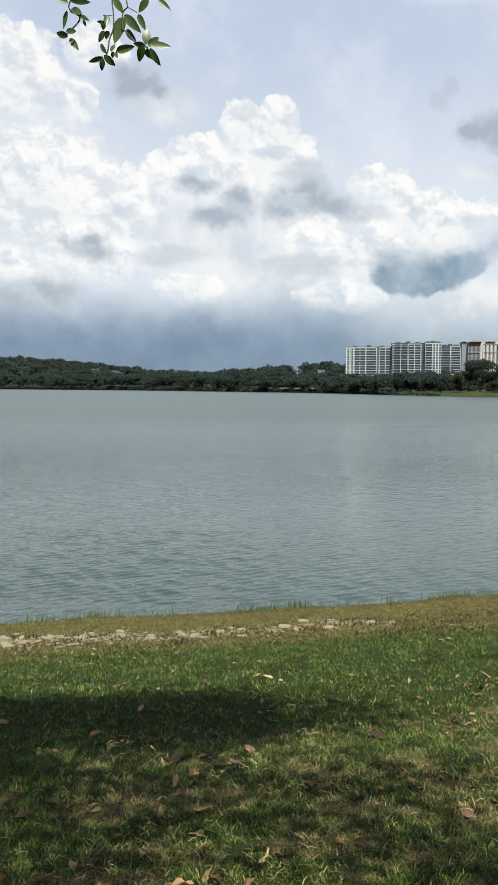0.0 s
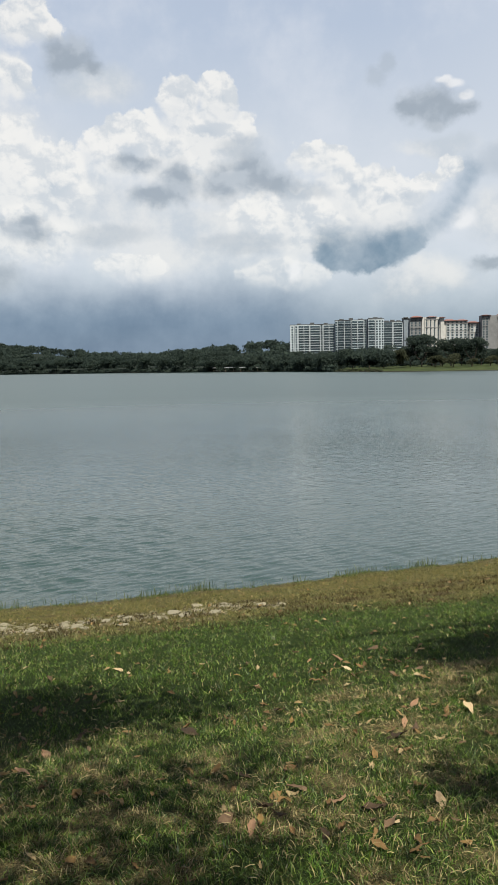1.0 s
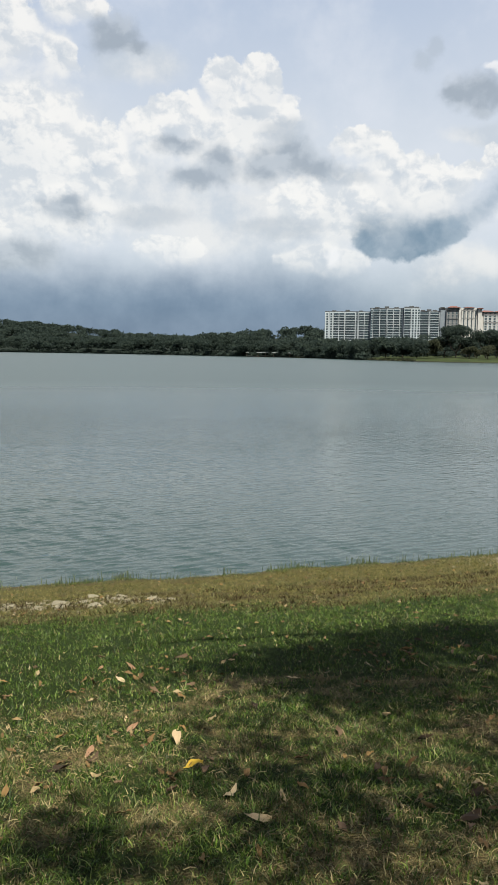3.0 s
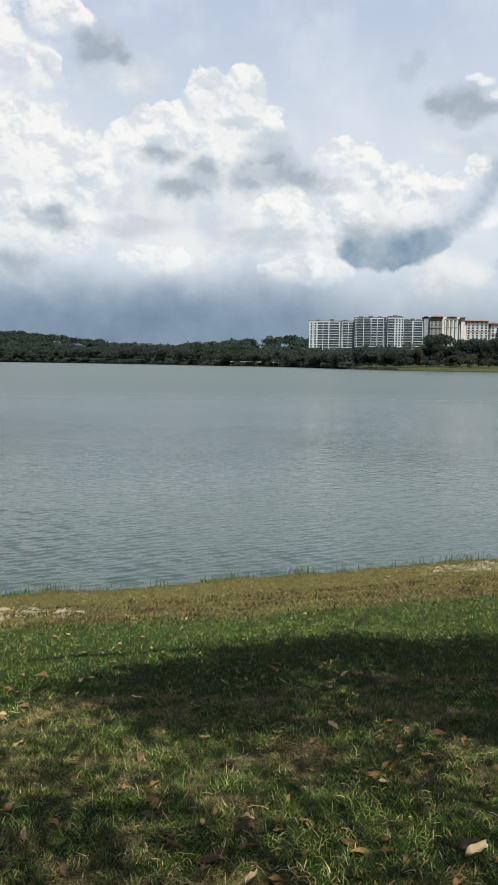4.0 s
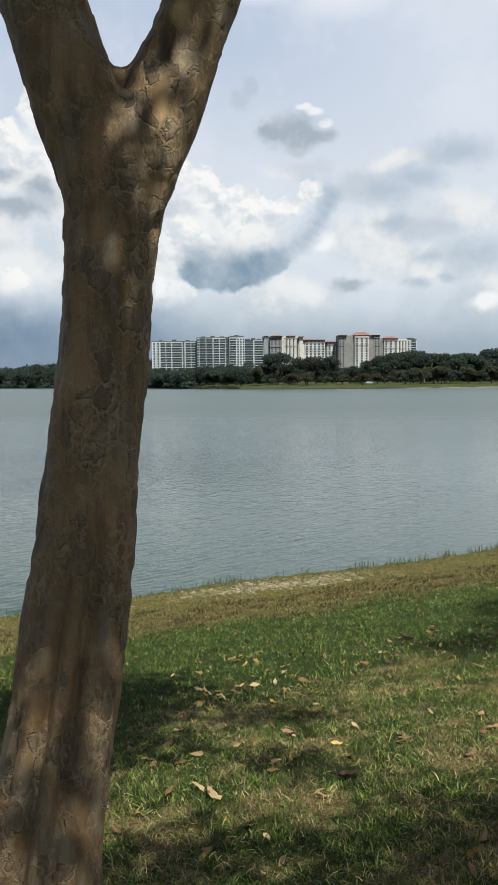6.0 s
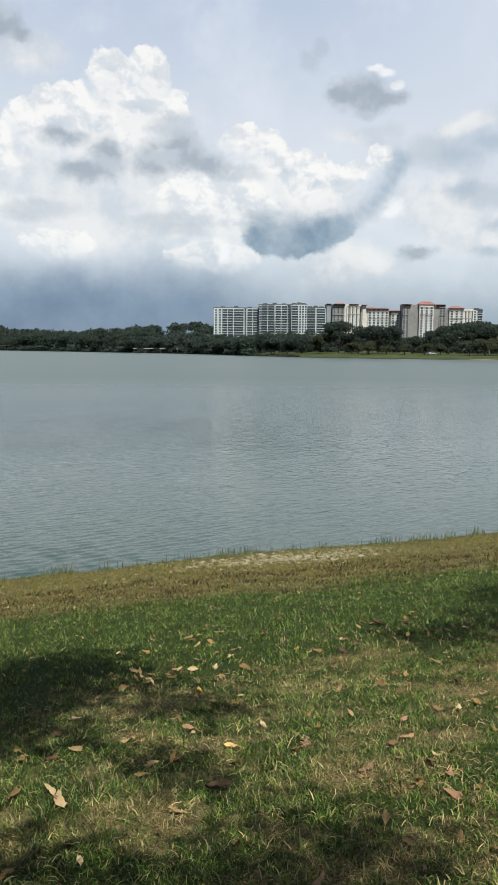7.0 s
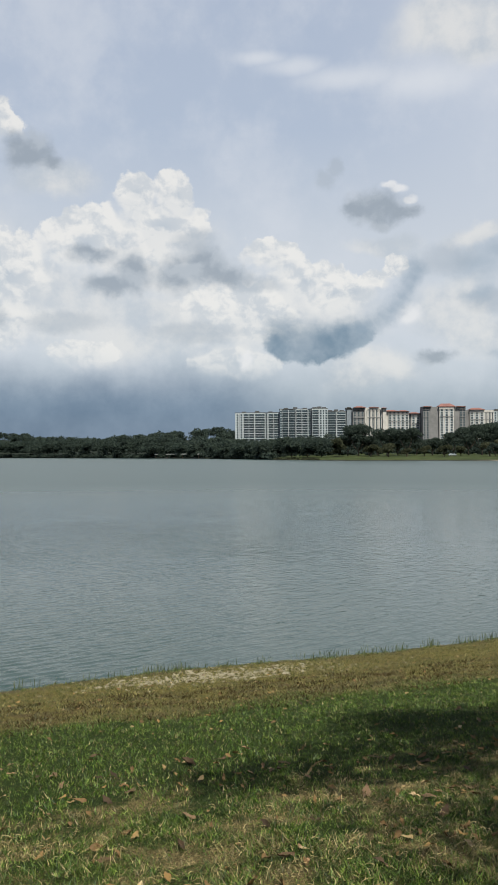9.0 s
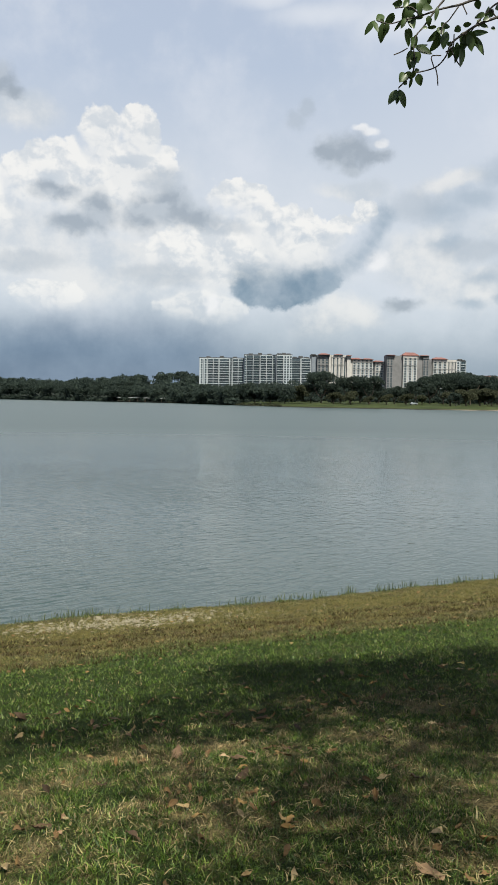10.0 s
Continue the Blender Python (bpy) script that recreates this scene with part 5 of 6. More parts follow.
A_RIGHT = [(-6.089, 5.994, -6.137, 5.862, 0.064), (-6.139, 6.088, -6.089, 6.010, 0.036), (-6.086, 6.007, -6.006, 5.917, 0.045), (-6.015, 6.009, -5.979, 5.929, 0.032), (-5.955, 6.073, -6.012, 6.012, 0.042), (-5.903, 6.062, -5.838, 6.003, 0.029),
           (-6.080, 5.937, -6.024, 5.867, 0.038), (-5.968, 5.842, -5.959, 5.926, 0.044), (-5.956, 5.836, -5.900, 5.884, 0.038), (-5.947, 5.833, -5.833, 5.828, 0.038), (-5.942, 5.819, -5.895, 5.730, 0.035), (-5.968, 5.837, -6.033, 5.857, 0.032),
           (-5.980, 5.843, -6.016, 5.763, 0.044), (-5.968, 5.834, -5.956, 5.780, 0.041)]
set_twig(slim, [A_TOP, (-6.65, 1.9, 6.52), (-6.4, 2.25, 6.44), (-6.2, 2.35, 6.39), (-6.05, 2.35, 6.32)], 0.02)
twig = set_twig(slim, [(-6.286, 2.35, 6.334), (-6.332, 2.35, 6.155), (-6.376, 2.35, 6.051), (-6.316, 2.35, 5.994), (-6.386, 2.35, 5.919)], 0.004)
set_leaves(r, twig, 2.35, A_LEFT)
twig = set_twig(slim, [(-6.093, 2.35, 6.322), (-6.129, 2.35, 6.158), (-6.145, 2.35, 6.075), (-6.139, 2.35, 6.005), (-6.140, 2.35, 5.935), (-6.161, 2.35, 5.880), (-6.170, 2.35, 5.824), (-6.188, 2.35, 5.785)], 0.004)
set_leaves(r, twig, 2.35, A_MID)
twig = set_twig(slim, [(-6.093, 2.35, 6.322), (-6.073, 2.35, 6.154), (-6.070, 2.35, 6.071), (-6.065, 2.35, 6.037), (-6.089, 2.35, 6.010), (-6.092, 2.35, 5.932), (-6.077, 2.35, 5.918), (-6.024, 2.35, 5.862), (-5.959, 2.35, 5.831)], 0.004)
set_leaves(r, twig, 2.35, A_RIGHT)
set_twig(slim, [(-6.065, 2.35, 6.037), (-6.015, 2.35, 6.007)], 0.002)
set_twig(slim, [(-6.145, 2.35, 5.999), (-6.193, 2.35, 6.002)], 0.002)

C_TOP = (7.2, 4.6, 6.6)
spreading, r = side_tree("spreading tree with leafy drooping branches over the lawn", (7.8, 3.7), C_TOP,
                         [(3.8, 6.9, 0.9, 0.42, 1.0), (4.9, 7.9, 1.2, 1.2, 1.2), (6.3, 8.1, 1.4, 1.6, 1.3), (7.9, 7.6, 1.5, 1.8, 1.4), (5.9, 6.4, 1.1, 0.7, 0.7), (4.6, 5.7, 0.9, 0.45, 0.6), (5.4, 4.7, 0.9, 0.5, 0.5), (4.25, 5.0, 0.7, 0.8, 0.35),
                          (9.3, 7.0, 1.2, 1.6, 1.2), (3.0, 6.75, 0.5, 0.3, 0.7)],
                         (7.7, 8.8), 47)
C_TIP = [(4.997, 6.254, 4.935, 6.181, 0.037), (4.980, 6.244, 5.009, 6.174, 0.037), (5.007, 6.261, 5.066, 6.311, 0.048), (5.041, 6.240, 5.036, 6.130, 0.048), (5.067, 6.234, 5.056, 6.163, 0.037), (5.027, 6.265, 5.054, 6.234, 0.026),
         (5.112, 6.310, 5.071, 6.241, 0.048), (5.102, 6.335, 5.139, 6.323, 0.022), (5.160, 6.263, 5.112, 6.190, 0.022), (5.167, 6.257, 5.142, 6.191, 0.030), (5.178, 6.357, 5.152, 6.314, 0.034)]
C_TOP_TUFT = [(5.202, 6.342, 5.174, 6.254, 0.067), (5.206, 6.310, 5.232, 6.210, 0.048), (5.244, 6.375, 5.186, 6.302, 0.060), (5.261, 6.376, 5.289, 6.325, 0.053), (5.262, 6.328, 5.329, 6.323, 0.045), (5.171, 6.383, 5.192, 6.335, 0.041),
              (5.238, 6.349, 5.266, 6.292, 0.049), (5.216, 6.303, 5.218, 6.229, 0.052), (5.362, 6.334, 5.348, 6.256, 0.026), (5.307, 6.281, 5.312, 6.223, 0.034), (5.305, 6.216, 5.272, 6.208, 0.022), (5.328, 6.372, 5.290, 6.396, 0.045),
              (5.161, 6.366, 5.108, 6.355, 0.037), (5.286, 6.306, 5.240, 6.278, 0.037)]
C_MID = [(5.175, 6.202, 5.204, 6.103, 0.033), (5.188, 6.206, 5.217, 6.148, 0.030), (5.242, 6.182, 5.228, 6.090, 0.044), (5.216, 6.155, 5.208, 6.096, 0.037), (5.228, 6.110, 5.318, 6.116, 0.022), (5.235, 6.097, 5.333, 6.055, 0.048),
         (5.235, 6.084, 5.263, 6.023, 0.059), (5.211, 6.090, 5.214, 5.980, 0.051), (5.239, 6.068, 5.228, 5.967, 0.044), (5.238, 5.971, 5.268, 5.981, 0.026), (5.238, 5.961, 5.209, 5.918, 0.033)]
C_LOW = [(5.181, 5.953, 5.136, 5.876, 0.054), (5.172, 5.926, 5.213, 5.905, 0.033), (5.225, 5.944, 5.220, 5.876, 0.022), (5.258, 5.955, 5.277, 5.887, 0.047), (5.221, 5.954, 5.168, 5.930, 0.033), (5.140, 5.864, 5.088, 5.781, 0.047),
         (5.143, 5.864, 5.148, 5.786, 0.040), (5.146, 5.864, 5.199, 5.764, 0.050)]
C_INNER = [(5.389, 6.212, 5.324, 6.142, 0.045), (5.375, 6.231, 5.400, 6.177, 0.049), (5.416, 6.194, 5.392, 6.096, 0.052), (5.383, 6.180, 5.346, 6.084, 0.052), (5.398, 6.245, 5.452, 6.243, 0.034), (5.365, 6.234, 5.312, 6.223, 0.022),
           (5.388, 6.254, 5.419, 6.220, 0.034), (5.469, 6.124, 5.444, 6.055, 0.033), (5.465, 6.134, 5.431, 6.139, 0.030)]
C_FAN = [(5.500, 6.222, 5.463, 6.198, 0.041), (5.510, 6.229, 5.560, 6.231, 0.030), (5.510, 6.200, 5.558, 6.172, 0.067), (5.492, 6.151, 5.485, 6.024, 0.041), (5.519, 6.148, 5.516, 5.989, 0.052), (5.545, 6.178, 5.574, 6.088, 0.056),
         (5.568, 6.198, 5.672, 6.189, 0.038), (5.578, 6.186, 5.668, 6.111, 0.056), (5.578, 6.179, 5.646, 6.071, 0.053), (5.531, 6.197, 5.597, 6.121, 0.082), (5.538, 6.184, 5.527, 6.100, 0.049)]
C_EDGE = [(5.642, 6.298, 5.585, 6.280, 0.034), (5.655, 6.308, 5.688, 6.355, 0.034), (5.676, 6.293, 5.698, 6.345, 0.034), (5.616, 6.255, 5.671, 6.234, 0.026), (5.599, 6.394, 5.614, 6.346, 0.042), (5.721, 6.239, 5.691, 6.235, 0.027),
          (5.616, 6.284, 5.611, 6.229, 0.030), (5.669, 6.286, 5.630, 6.265, 0.030), (5.715, 6.352, 5.764, 6.383, 0.034), (5.733, 6.311, 5.785, 6.270, 0.034)]
set_twig(spreading, [C_TOP, (6.8, 5.6, 6.62), (6.3, 6.25, 6.56), (5.98, 6.4, 6.52)], 0.02)
set_twig(spreading, [(6.8, 5.6, 6.62), (6.4, 6.2, 6.48), (5.98, 6.4, 6.38)], 0.014)
twig = set_twig(spreading, [(5.979, 6.40, 6.529), (5.779, 6.40, 6.451), (5.572, 6.40, 6.386), (5.496, 6.40, 6.358), (5.379, 6.40, 6.328), (5.263, 6.40, 6.286), (5.167, 6.40, 6.260), (5.081, 6.40, 6.235), (5.007, 6.40, 6.251)], 0.01)
set_leaves(r, twig, 6.4, C_TIP)
twig = set_twig(spreading, [(5.569, 6.40, 6.483), (5.444, 6.40, 6.427), (5.401, 6.40, 6.381), (5.346, 6.40, 6.314), (5.282, 6.40, 6.222), (5.243, 6.40, 6.175), (5.228, 6.40, 6.110), (5.231, 6.40, 5.974), (5.143, 6.40, 5.867)], 0.008)
set_leaves(r, twig, 6.4, C_MID)
twig = set_twig(spreading, [(5.984, 6.40, 6.384), (5.816, 6.40, 6.336), (5.723, 6.40, 6.294), (5.617, 6.40, 6.252), (5.534, 6.40, 6.201), (5.468, 6.40, 6.150), (5.442, 6.40, 6.117), (5.420, 6.40, 6.057), (5.361, 6.40, 5.994), (5.255, 6.40, 5.961), (5.195, 6.40, 5.947)], 0.01)
set_leaves(r, twig, 6.4, C_LOW)
twig = set_twig(spreading, [(5.496, 6.40, 6.358), (5.435, 6.40, 6.269), (5.399, 6.40, 6.235), (5.390, 6.40, 6.186)], 0.004)
set_leaves(r, twig, 6.4, C_INNER)
set_twig(spreading, [(5.513, 6.40, 6.358), (5.541, 6.40, 6.304)], 0.0035)
set_twig(spreading, [(5.361, 6.40, 5.994), (5.373, 6.40, 5.942), (5.378, 6.40, 5.890)], 0.0035)
set_twig(spreading, [(5.351, 6.40, 5.994), (5.336, 6.40, 6.055), (5.393, 6.40, 6.063)], 0.0035)
set_twig(spreading, [(5.191, 6.40, 6.099), (5.151, 6.40, 6.075), (5.112, 6.40, 6.058)], 0.0035)
twig = set_twig(spreading, [(5.880, 6.40, 6.445), (5.721, 6.40, 6.375), (5.665, 6.40, 6.325), (5.616, 6.40, 6.275), (5.567, 6.40, 6.208), (5.518, 6.40, 6.184)], 0.007)
set_leaves(r, twig, 6.4, C_FAN)
twig = set_twig(spreading, [(5.263, 6.40, 6.286), (5.205, 6.40, 6.335), (5.112, 6.40, 6.326)], 0.005)
set_leaves(r, twig, 6.4, C_TOP_TUFT)
set_twig(spreading, [(5.442, 6.40, 6.117), (5.481, 6.40, 6.043), (5.509, 6.40, 6.005)], 0.0035)
set_twig(spreading, [(5.467, 6.40, 6.189), (5.462, 6.40, 6.117), (5.420, 6.40, 6.083)], 0.0035)
twig = set_twig(spreading, [(5.681, 6.40, 6.341), (5.716, 6.40, 6.294), (5.768, 6.40, 6.270)], 0.004)
set_leaves(r, twig, 6.4, C_EDGE)
# ---- what lies on the lawn ----
def on_slope(q, v):
    """Plan place from metres along the bank and down towards the water."""
    return 0.944 * q - 0.33 * v, 0.33 * q + 0.944 * v


def curled_leaf(seed):
    """A dry leaf, cupped and twisted."""
    rr = np.random.RandomState(seed)
    rows, cols = 7, 5
    cup, twist, bend = rr.uniform(-0.5, 1.2), rr.uniform(-0.9, 0.9), rr.uniform(-0.5, 0.6)
    lop = rr.uniform(-0.12, 0.12)
    verts, faces = [], []
    for i in range(rows):
        t = i / (rows - 1)
        w = 0.20 * math.sin(math.pi * min(max(t, 0.03), 0.985) ** 0.75) ** 0.9 * rr.uniform(0.72, 1.15)
        for j in range(cols):
            s = (j / (cols - 1) - 0.5) * 2
            x, z = s * w + lop * math.sin(3 * t), cup * w * s * s * 0.9 + 0.035 * rr.normal()
            a = twist * (t - 0.5)
            verts.append((x * math.cos(a) - z * math.sin(a), t - 0.5, x * math.sin(a) + z * math.cos(a) + bend * (t - 0.5) ** 2 * 0.9 + 0.03 * math.sin(9 * t + 2 * s)))
    for i in range(rows - 1):
        for j in range(cols - 1):
            k = i * cols + j
            faces.append((k, k + 1, k + 1 + cols, k + cols))
    low = min(v[2] for v in verts)
    return mesh_from("dry_leaf", [(x, y, z - low) for x, y, z in verts], faces, DEAD, True)


DRY = [curled_leaf(60 + k) for k in range(9)]
r = np.random.RandomState(77)
KNOWN = [(-3.74, 1.81), (-3.04, 3.35), (-3.52, 2.88), (-5.37, 3.19), (-2.88, 2.94), (-2.18, 3.43), (-1.60, 2.62), (-1.68, 2.34), (-2.65, 2.58), (-2.51, 2.31), (-0.41, 3.40), (-0.10, 4.23), (-1.03, 5.34),
         (0.73, 3.80), (1.44, 4.39), (1.37, 3.87), (1.85, 6.89), (2.37, 6.56), (2.27, 4.34), (2.34, 3.84), (2.01, 3.97), (0.73, 5.86), (2.81, 5.39), (2.70, 7.38), (3.26, 5.58), (3.88, 6.16), (4.64, 6.67),
         (1.90, 7.87), (4.25, 5.70), (4.43, 7.06), (5.20, 9.19), (3.74, 10.36), (-5.86, 2.56), (-4.71, 3.14), (-5.55, 1.75)]


def lay_leaf(x, y, long, tilt=0.3):
    ob = tagged(new("fallen_leaf", DRY[r.randint(len(DRY))]), "curled dry brown leaf lying on the grass", "leaf", "fallen leaves on the lawn")
    ob.location = (x, y, float(height(x, y)) + 0.012)
    ob.rotation_euler = (r.normal() * tilt, r.normal() * tilt, r.uniform(0, 6.28))
    s = long * r.uniform(0.9, 1.1)
    ob.scale = (s, s, s)


for x, y in KNOWN:
    lay_leaf(x, y, r.uniform(0.085, 0.135), 0.16)
spots = 0
while spots < 255:
    q, v = r.uniform(-6, 9), 1.8 + 5.2 * r.rand() ** 1.4
    x, y = on_slope(q, v)
    if ripple(x, y, 31, 1.6) + r.normal() * 0.5 > 0.15:
        lay_leaf(x, y, r.uniform(0.045, 0.11), 0.22)
        spots += 1


def litter(name, label, count, q0, q1, v0, v1, size, mat):
    """Many small dead leaves in one mesh."""
    q, v = r.uniform(q0, q1, count), r.uniform(v0, v1, count)
    x, y = on_slope(q, v)
    base = np.stack([x, y, height(x, y) + r.uniform(0.008, 0.03, count)], 1)
    a, s = r.uniform(0, 6.28, count), r.uniform(0.5, 1.3, (count, 1)) * size
    d = np.stack([np.cos(a), np.sin(a), r.normal(size=count) * 0.15], 1) * s
    e = np.stack([-np.sin(a), np.cos(a), r.normal(size=count) * 0.3], 1) * s * 0.24
    lift = np.array([0, 0, 1.0]) * s * 0.15
    verts = np.stack([base - d * 0.5, base + e + lift, base + d * 0.5, base - e + lift * 0.3], 1).reshape(-1, 3)
    tris = (np.arange(count)[:, None] * 4 + np.array([0, 1, 2, 0, 2, 3])).reshape(-1, 3)
    return tagged(new(name, mesh_fast(name, verts, tris, np.full(len(tris), 3), mat)), label, "leaf litter", kind="stuff")


def litter_material():
    m, g = material("leaf_litter")
    c = g.ramp(chance(g, True), [(0.0, (0.040, 0.027, 0.013, 1)), (0.4, (0.10, 0.062, 0.025, 1)), (0.7, (0.18, 0.115, 0.038, 1)), (0.9, (0.24, 0.19, 0.10, 1)), (1.0, (0.33, 0.28, 0.17, 1))])
    finish(g, bsdf(g, g.mix(g.noise(place(g), 60.0), c, (0.11, 0.067, 0.03, 1)), 0.65, Specular_IOR_Level=0.12))
    return m


LITTER = litter_material()
litter("leaf_litter", "scattered small dead leaves over the lawn", 420, -7, 14, 4.5, 9.0, 0.055, LITTER)


def drift(name, label, count):
    """Curled dead leaves gathered in drifts near the path, as one mesh."""
    shapes = [np.array([v.co for v in me.vertices]) for me in DRY]
    quads = np.array([tuple(f.vertices) for f in DRY[0].polygons])
    verts, faces, got = [], [], 0
    while got < count:
        q, v = r.uniform(-6.2, 8.8), 1.7 + 4.6 * r.rand() ** 1.3
        x, y = on_slope(q, v)
        if ripple(x, y, 31, 1.6) + 0.5 * ripple(x, y, 32, 0.5) + 0.45 * r.normal() < 0.2:
            continue
        s = r.uniform(0.03, 0.085)
        turn = Euler((r.normal() * 0.25, r.normal() * 0.25, r.uniform(0, 6.28))).to_matrix()
        c = shapes[r.randint(len(shapes))] @ np.array(turn).T * s * np.array([1, 1, 1.3]) + np.array([x, y, float(height(x, y)) + 0.012])
        faces.append(quads + 35 * got)
        verts.append(c)
        got += 1
    faces = np.concatenate(faces)
    return tagged(new(name, mesh_fast(name, np.concatenate(verts), faces, np.full(len(faces), 4), LITTER, True)), label, "leaf litter", kind="stuff")


drift("leaf_drift", "brown curled leaves gathered in the dry grass", 1150)
litter("shore_litter", "sparse dead leaves on the dry strip by the water", 900, -9, 17, 8.2, 13.8, 0.06, LITTER)


def thatch(name, label, count):
    """Short dead straws lying criss-cross in the dry patches near the path."""
    n = count * 4
    q, v = r.uniform(-6.2, 8.8, n), 1.6 + 3.6 * r.rand(n) ** 1.2
    x, y = on_slope(q, v)
    keep = np.flatnonzero(ripple(x, y, 31, 1.6) + 0.7 * ripple(x, y, 32, 0.5) + 0.4 * r.normal(size=n) > 0.1)[:count]
    x, y, n = x[keep], y[keep], len(keep)
    a, long, w = r.uniform(0, 6.28, n), r.uniform(0.015, 0.05, n), r.uniform(0.0007, 0.0016, n)
    base = np.stack([x, y, height(x, y) + r.uniform(0.012, 0.034, n)], 1)
    d = np.stack([np.cos(a) * long, np.sin(a) * long, r.normal(size=n) * 0.22 * long], 1) * 0.5
    e = np.stack([-np.sin(a) * w, np.cos(a) * w, 0.4 * w], 1)
    sag = np.array([0, 0, 1.0]) * (long * 0.12)[:, None]
    verts = np.stack([base - d - e, base - d + e, base + sag + e, base + sag - e, base + d + e, base + d - e], 1).reshape(-1, 3)
    quads = (np.arange(n)[:, None] * 6 + np.array([0, 1, 2, 3, 3, 2, 4, 5])).reshape(-1, 4)
    return tagged(new(name, mesh_fast(name, verts, quads, np.full(len(quads), 4), STRAW)), label, "straw", kind="stuff")


STRAW = foliage_material("dead_straw", (0.09, 0.065, 0.03, 1), (0.36, 0.29, 0.15, 1), 0.2, 0.6, gloss=0.15)
thatch("dead_straw", "pale dead straws lying in the dry patches", 15000)


# ---- stones by the water ----
def rock(seed, flat):
    rr = np.random.RandomState(seed)
    bm = bmesh.new()
    bmesh.ops.create_icosphere(bm, subdivisions=2, radius=0.5)
    cuts = [(Vector(rr.normal(size=3)).normalized(), rr.uniform(0.22, 0.40)) for _ in range(11)]
    for v in bm.verts:
        for n, d in cuts:
            over = v.co.dot(n) - d
            if over > 0:
                v.co -= n * over * 0.9
        v.co += Vector(rr.normal(size=3)) * 0.03
        v.co.z *= flat
    return bm_mesh("stone", bm, STONE)


ROCKS = [rock(200 + k, f) for k, f in enumerate((0.45, 0.6, 0.35, 0.7, 0.5, 0.4))]


def lay_stone(x, y, size, label="pale angular stone half sunk in the dry bank", sink=0.12):
    ob = tagged(new("stone", ROCKS[r.randint(len(ROCKS))]), label, "stone", "stones along the bank")
    ob.location = (x, y, float(height(x, y)) + size * (0.14 - sink))
    ob.rotation_euler = (r.normal() * 0.15, r.normal() * 0.15, r.uniform(0, 6.28))
    ob.scale = (size * r.uniform(0.9, 1.5), size, size * r.uniform(0.3, 0.55))


for x, y, s in ((-4.31, 9.62, 0.20), (-4.62, 9.68, 0.17), (-5.19, 10.27, 0.21), (-5.35, 10.1, 0.16), (-5.6, 10.3, 0.17), (-6.34, 9.81, 0.2), (-6.15, 9.7, 0.14), (-6.6, 9.6, 0.17), (-5.0, 9.8, 0.13),
                (-1.57, 15.12, 0.28), (-1.95, 15.0, 0.16), (-1.25, 15.2, 0.15)):
    lay_stone(x, y, s)
for _ in range(70):
    q, v = r.uniform(-9.5, -3.0), 10.8 + r.normal() * 0.38
    lay_stone(*on_slope(q, v), r.uniform(0.07, 0.2), "pale flat stone among rubble on the dry bank")
for _ in range(90):
    q = r.uniform(-9.5, -1.6)
    x, y = on_slope(q, 10.85 + r.normal() * 0.3 - 0.05 * (q + 5))
    lay_stone(x, y, r.uniform(0.07, 0.24), "small pale stone in the dry bank")
for _ in range(100):
    q, v = 7.4 + r.normal() * 0.95, 13.2 + r.normal() * 0.5
    x, y = on_slope(q, v)
    lay_stone(x, y, r.uniform(0.05, 0.16), "pale broken stone in a rubble patch by the water")


def pebbles(name, label, count, q_of, v_of, low, high):
    tet = np.array([(1, 0, -0.3), (-0.6, 0.8, -0.3), (-0.5, -0.9, -0.3), (0.1, 0.1, 0.55)])
    q, v = q_of(count), v_of(count)
    x, y = on_slope(q, v)
    a, s = r.uniform(0, 6.28, count), r.uniform(low, high, count) * 0.5
    verts = np.empty((count, 4, 3))
    for k in range(4):
        j = tet[k] + r.normal(size=(count, 3)) * 0.2
        verts[:, k] = np.stack([x + s * (j[:, 0] * np.cos(a) - j[:, 1] * np.sin(a)), y + s * (j[:, 0] * np.sin(a) + j[:, 1] * np.cos(a)), height(x, y) + s * j[:, 2] * 0.6 + 0.006], 1)
    tris = (np.arange(count)[:, None] * 4 + np.array([0, 1, 3, 1, 2, 3, 2, 0, 3])).reshape(-1, 3)
    return tagged(new(name, mesh_fast(name, verts.reshape(-1, 3), tris, np.full(len(tris), 3), STONE)), label, "gravel", kind="stuff")


pebbles("rubble", "pale rubble and grit in a worn patch of bank", 1000, lambda n: 7.3 + r.normal(size=n) * 1.1, lambda n: 13.2 + r.normal(size=n) * 0.6, 0.02, 0.09)
pebbles("bank_grit", "pale grit among the dry grass of the bank", 3000, lambda n: -10 + 9.0 * r.rand(n) ** 1.5, lambda n: 10.8 + r.normal(size=n) * 0.45, 0.02, 0.07)


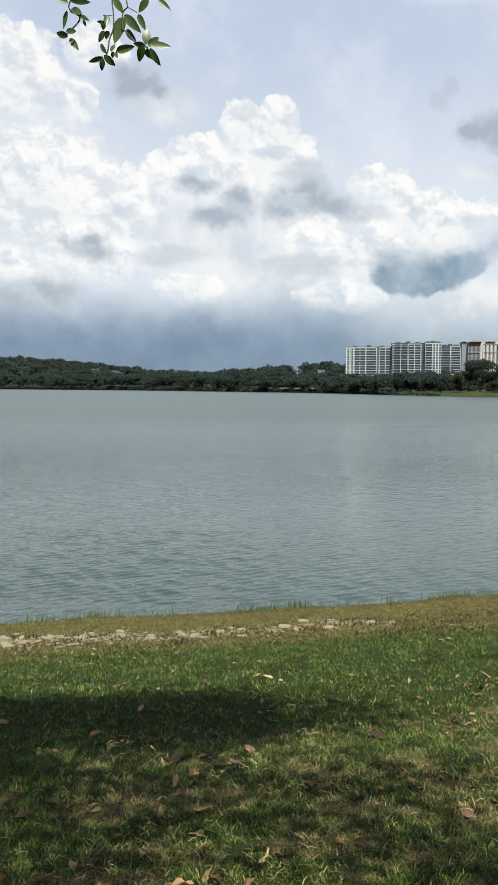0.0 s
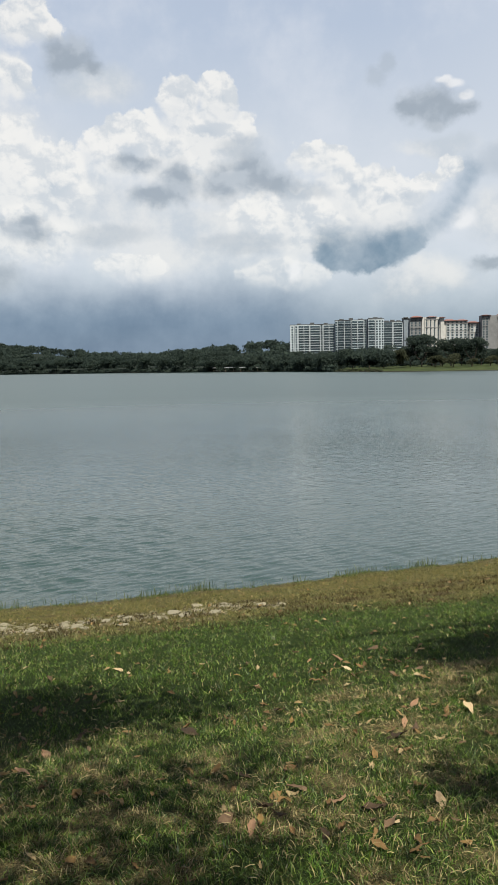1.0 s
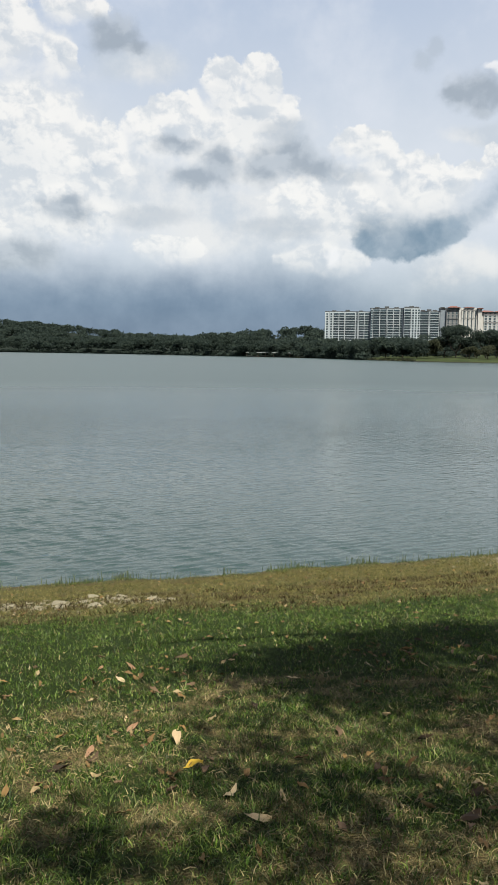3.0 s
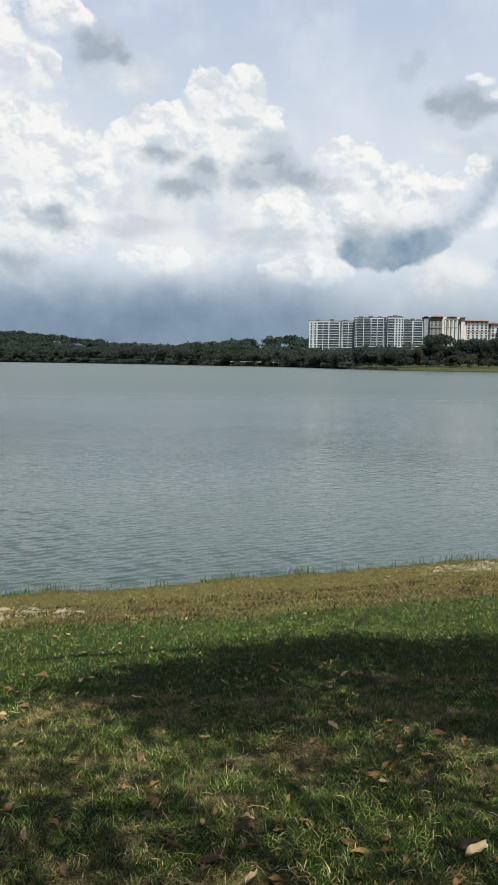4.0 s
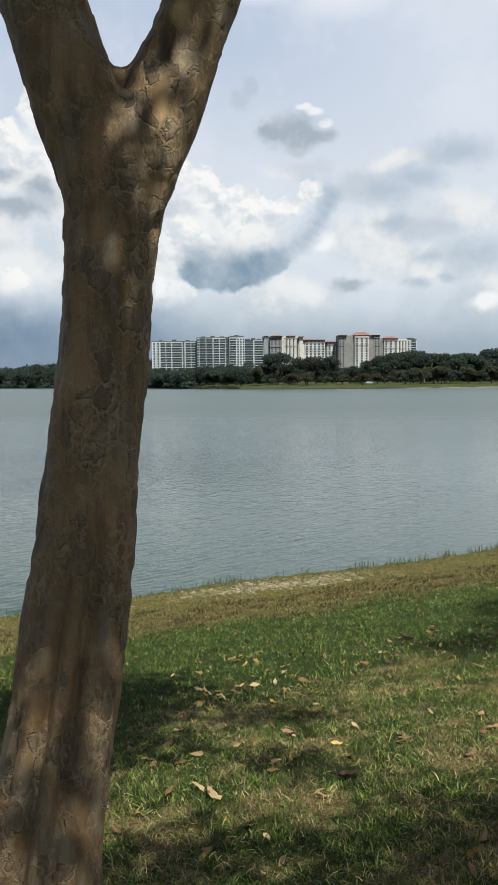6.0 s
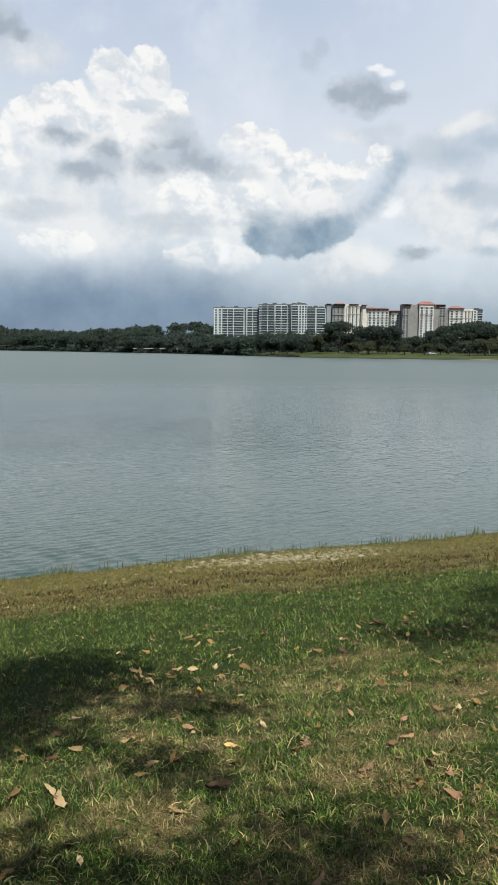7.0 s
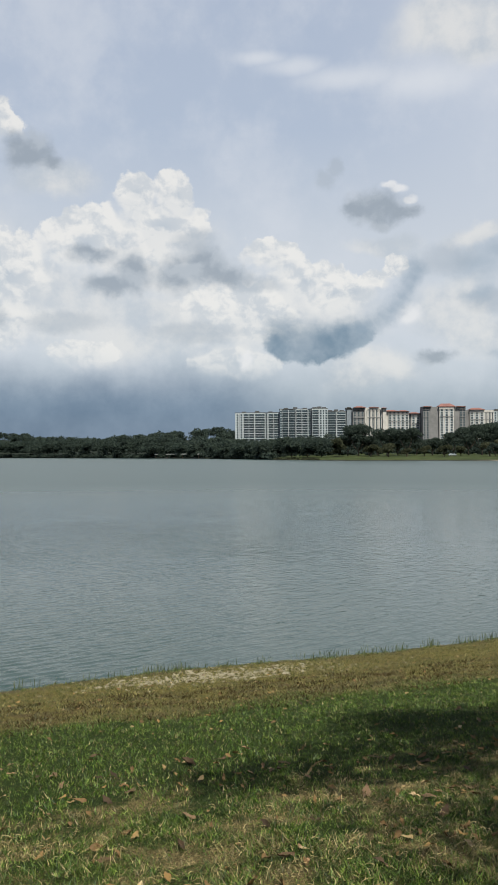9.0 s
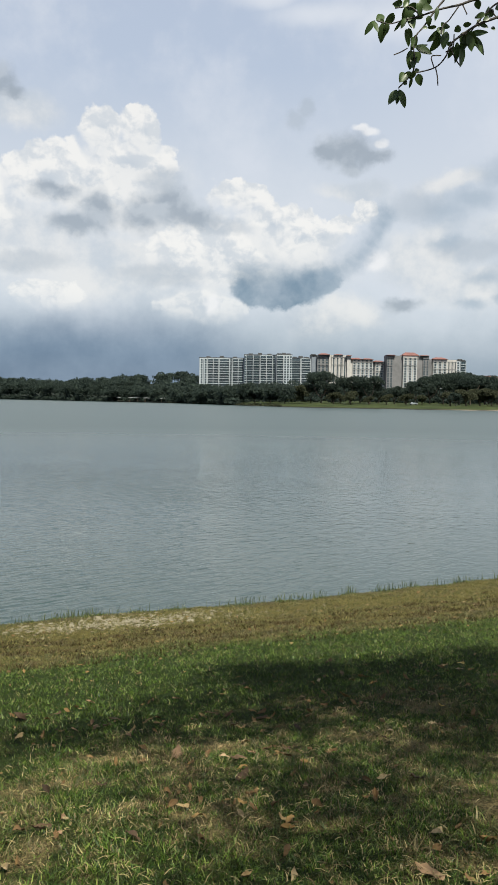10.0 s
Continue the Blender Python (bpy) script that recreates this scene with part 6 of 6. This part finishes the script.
# ---- grass ----
def turf(name, label, count, q0, q1, v0, v1, low, high, wide, joints, lean, tuft=0.6, mat=None, shore=None, patchy=False):
    """Blades as narrow bent strips, thicker in tufts."""
    n = int(count * 1.9)
    q, v = r.uniform(q0, q1, n), r.uniform(v0, v1, n)
    if shore is not None:
        x, y = on_slope(q, v)
        v = shore_at(x) + shore(n)
        clump = ripple(q, v, 61, 1.3) + 0.6 * ripple(q, v, 62, 0.35) + 0.35 * r.normal(size=n)
        q, v = q[clump > 0.1], v[clump > 0.1]
        n = len(q)
    if patchy:
        clump = ripple(q, v, 71, 1.1) + 0.8 * ripple(q * 0.6, v * 1.4, 72, 0.4) + 0.3 * r.normal(size=n) > 0.18
        q, v, n = q[clump], v[clump], int(clump.sum())
    x, y = on_slope(q, v)
    thick = 0.5 + 0.5 * ripple(x, y, 51, 0.5) * 0.6 + 0.25 * ripple(x, y, 52, 0.16)
    keep = np.flatnonzero(r.rand(n) < (1 - tuft) + tuft * thick)[:count]
    x, y, thick, n = x[keep], y[keep], np.clip(thick[keep], 0, 1.2), len(keep)
    h = (low + (high - low) * r.rand(n) ** 1.6) * (0.7 + 0.5 * thick)
    a, b = r.uniform(0, 6.28, n), r.uniform(0, 6.28, n)
    l = h * lean * r.uniform(0.2, 1.4, n)
    w = wide * r.uniform(0.6, 1.3, n) * 0.5
    base = np.stack([x, y, height(x, y) - 0.006], 1)
    side = np.stack([np.cos(b) * w, np.sin(b) * w, 0 * w], 1)
    out = np.stack([np.cos(a) * l, np.sin(a) * l, 0 * l], 1)
    up = np.stack([0 * h, 0 * h, h], 1)
    if joints == 2:
        mid = base + out * 0.35 + up * 0.62
        verts = np.stack([base - side, base + side, mid + side * 0.9, mid - side * 0.9, base + out + up * 0.95], 1)
        loops = (np.arange(n)[:, None] * 5 + np.array([0, 1, 2, 3, 3, 2, 4])).ravel()
        sizes = np.tile([4, 3], n)
    else:
        verts = np.stack([base - side, base + side, base + out + up], 1)
        loops, sizes = np.arange(3 * n), np.full(n, 3)
    return tagged(new(name, mesh_fast(name, verts.reshape(-1, 3), loops, sizes, mat or BLADE)), label, "grass", kind="stuff")


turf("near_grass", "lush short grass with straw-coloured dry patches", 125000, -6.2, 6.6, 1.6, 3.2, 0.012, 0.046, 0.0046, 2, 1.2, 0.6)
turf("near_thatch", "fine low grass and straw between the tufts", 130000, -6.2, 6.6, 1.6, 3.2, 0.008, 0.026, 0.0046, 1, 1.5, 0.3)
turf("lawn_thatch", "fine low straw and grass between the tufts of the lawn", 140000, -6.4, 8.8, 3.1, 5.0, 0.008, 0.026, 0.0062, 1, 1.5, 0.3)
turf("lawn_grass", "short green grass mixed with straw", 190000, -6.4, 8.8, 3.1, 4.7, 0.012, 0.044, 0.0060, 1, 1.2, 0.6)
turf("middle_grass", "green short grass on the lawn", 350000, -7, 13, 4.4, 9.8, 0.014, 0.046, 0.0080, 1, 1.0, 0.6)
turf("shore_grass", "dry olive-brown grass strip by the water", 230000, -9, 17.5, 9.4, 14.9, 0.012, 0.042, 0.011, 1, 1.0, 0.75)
turf("torn_turf", "dark torn clumps of dead turf above the dry bank", 42000, -9, 17.5, 8.5, 11.6, 0.03, 0.08, 0.016, 1, 1.0, 1.0, DEAD_TURF, patchy=True)
turf("bank_fringe", "green grass fringe along the water's edge", 15000, -11, 19, 14, 15, 0.02, 0.07, 0.009, 1, 0.7, 0.8, FRINGE, lambda n: -0.5 * r.rand(n) ** 2)
turf("path_grass", "trodden grass under the path", 26000, -9, 9, -3.0, 1.7, 0.02, 0.06, 0.008, 1, 0.8)
turf("tall_tufts", "taller bright grass tufts in the lawn", 3200, -6, 8.6, 1.7, 4.2, 0.04, 0.085, 0.0048, 2, 0.9, 1.0)
turf("reeds", "sparse thin reeds standing along the water's edge", 9000, -11, 19, 14, 15, 0.04, 0.24, 0.009, 2, 0.3, 1.0, REED, lambda n: 0.12 + 0.2 * r.normal(size=n))
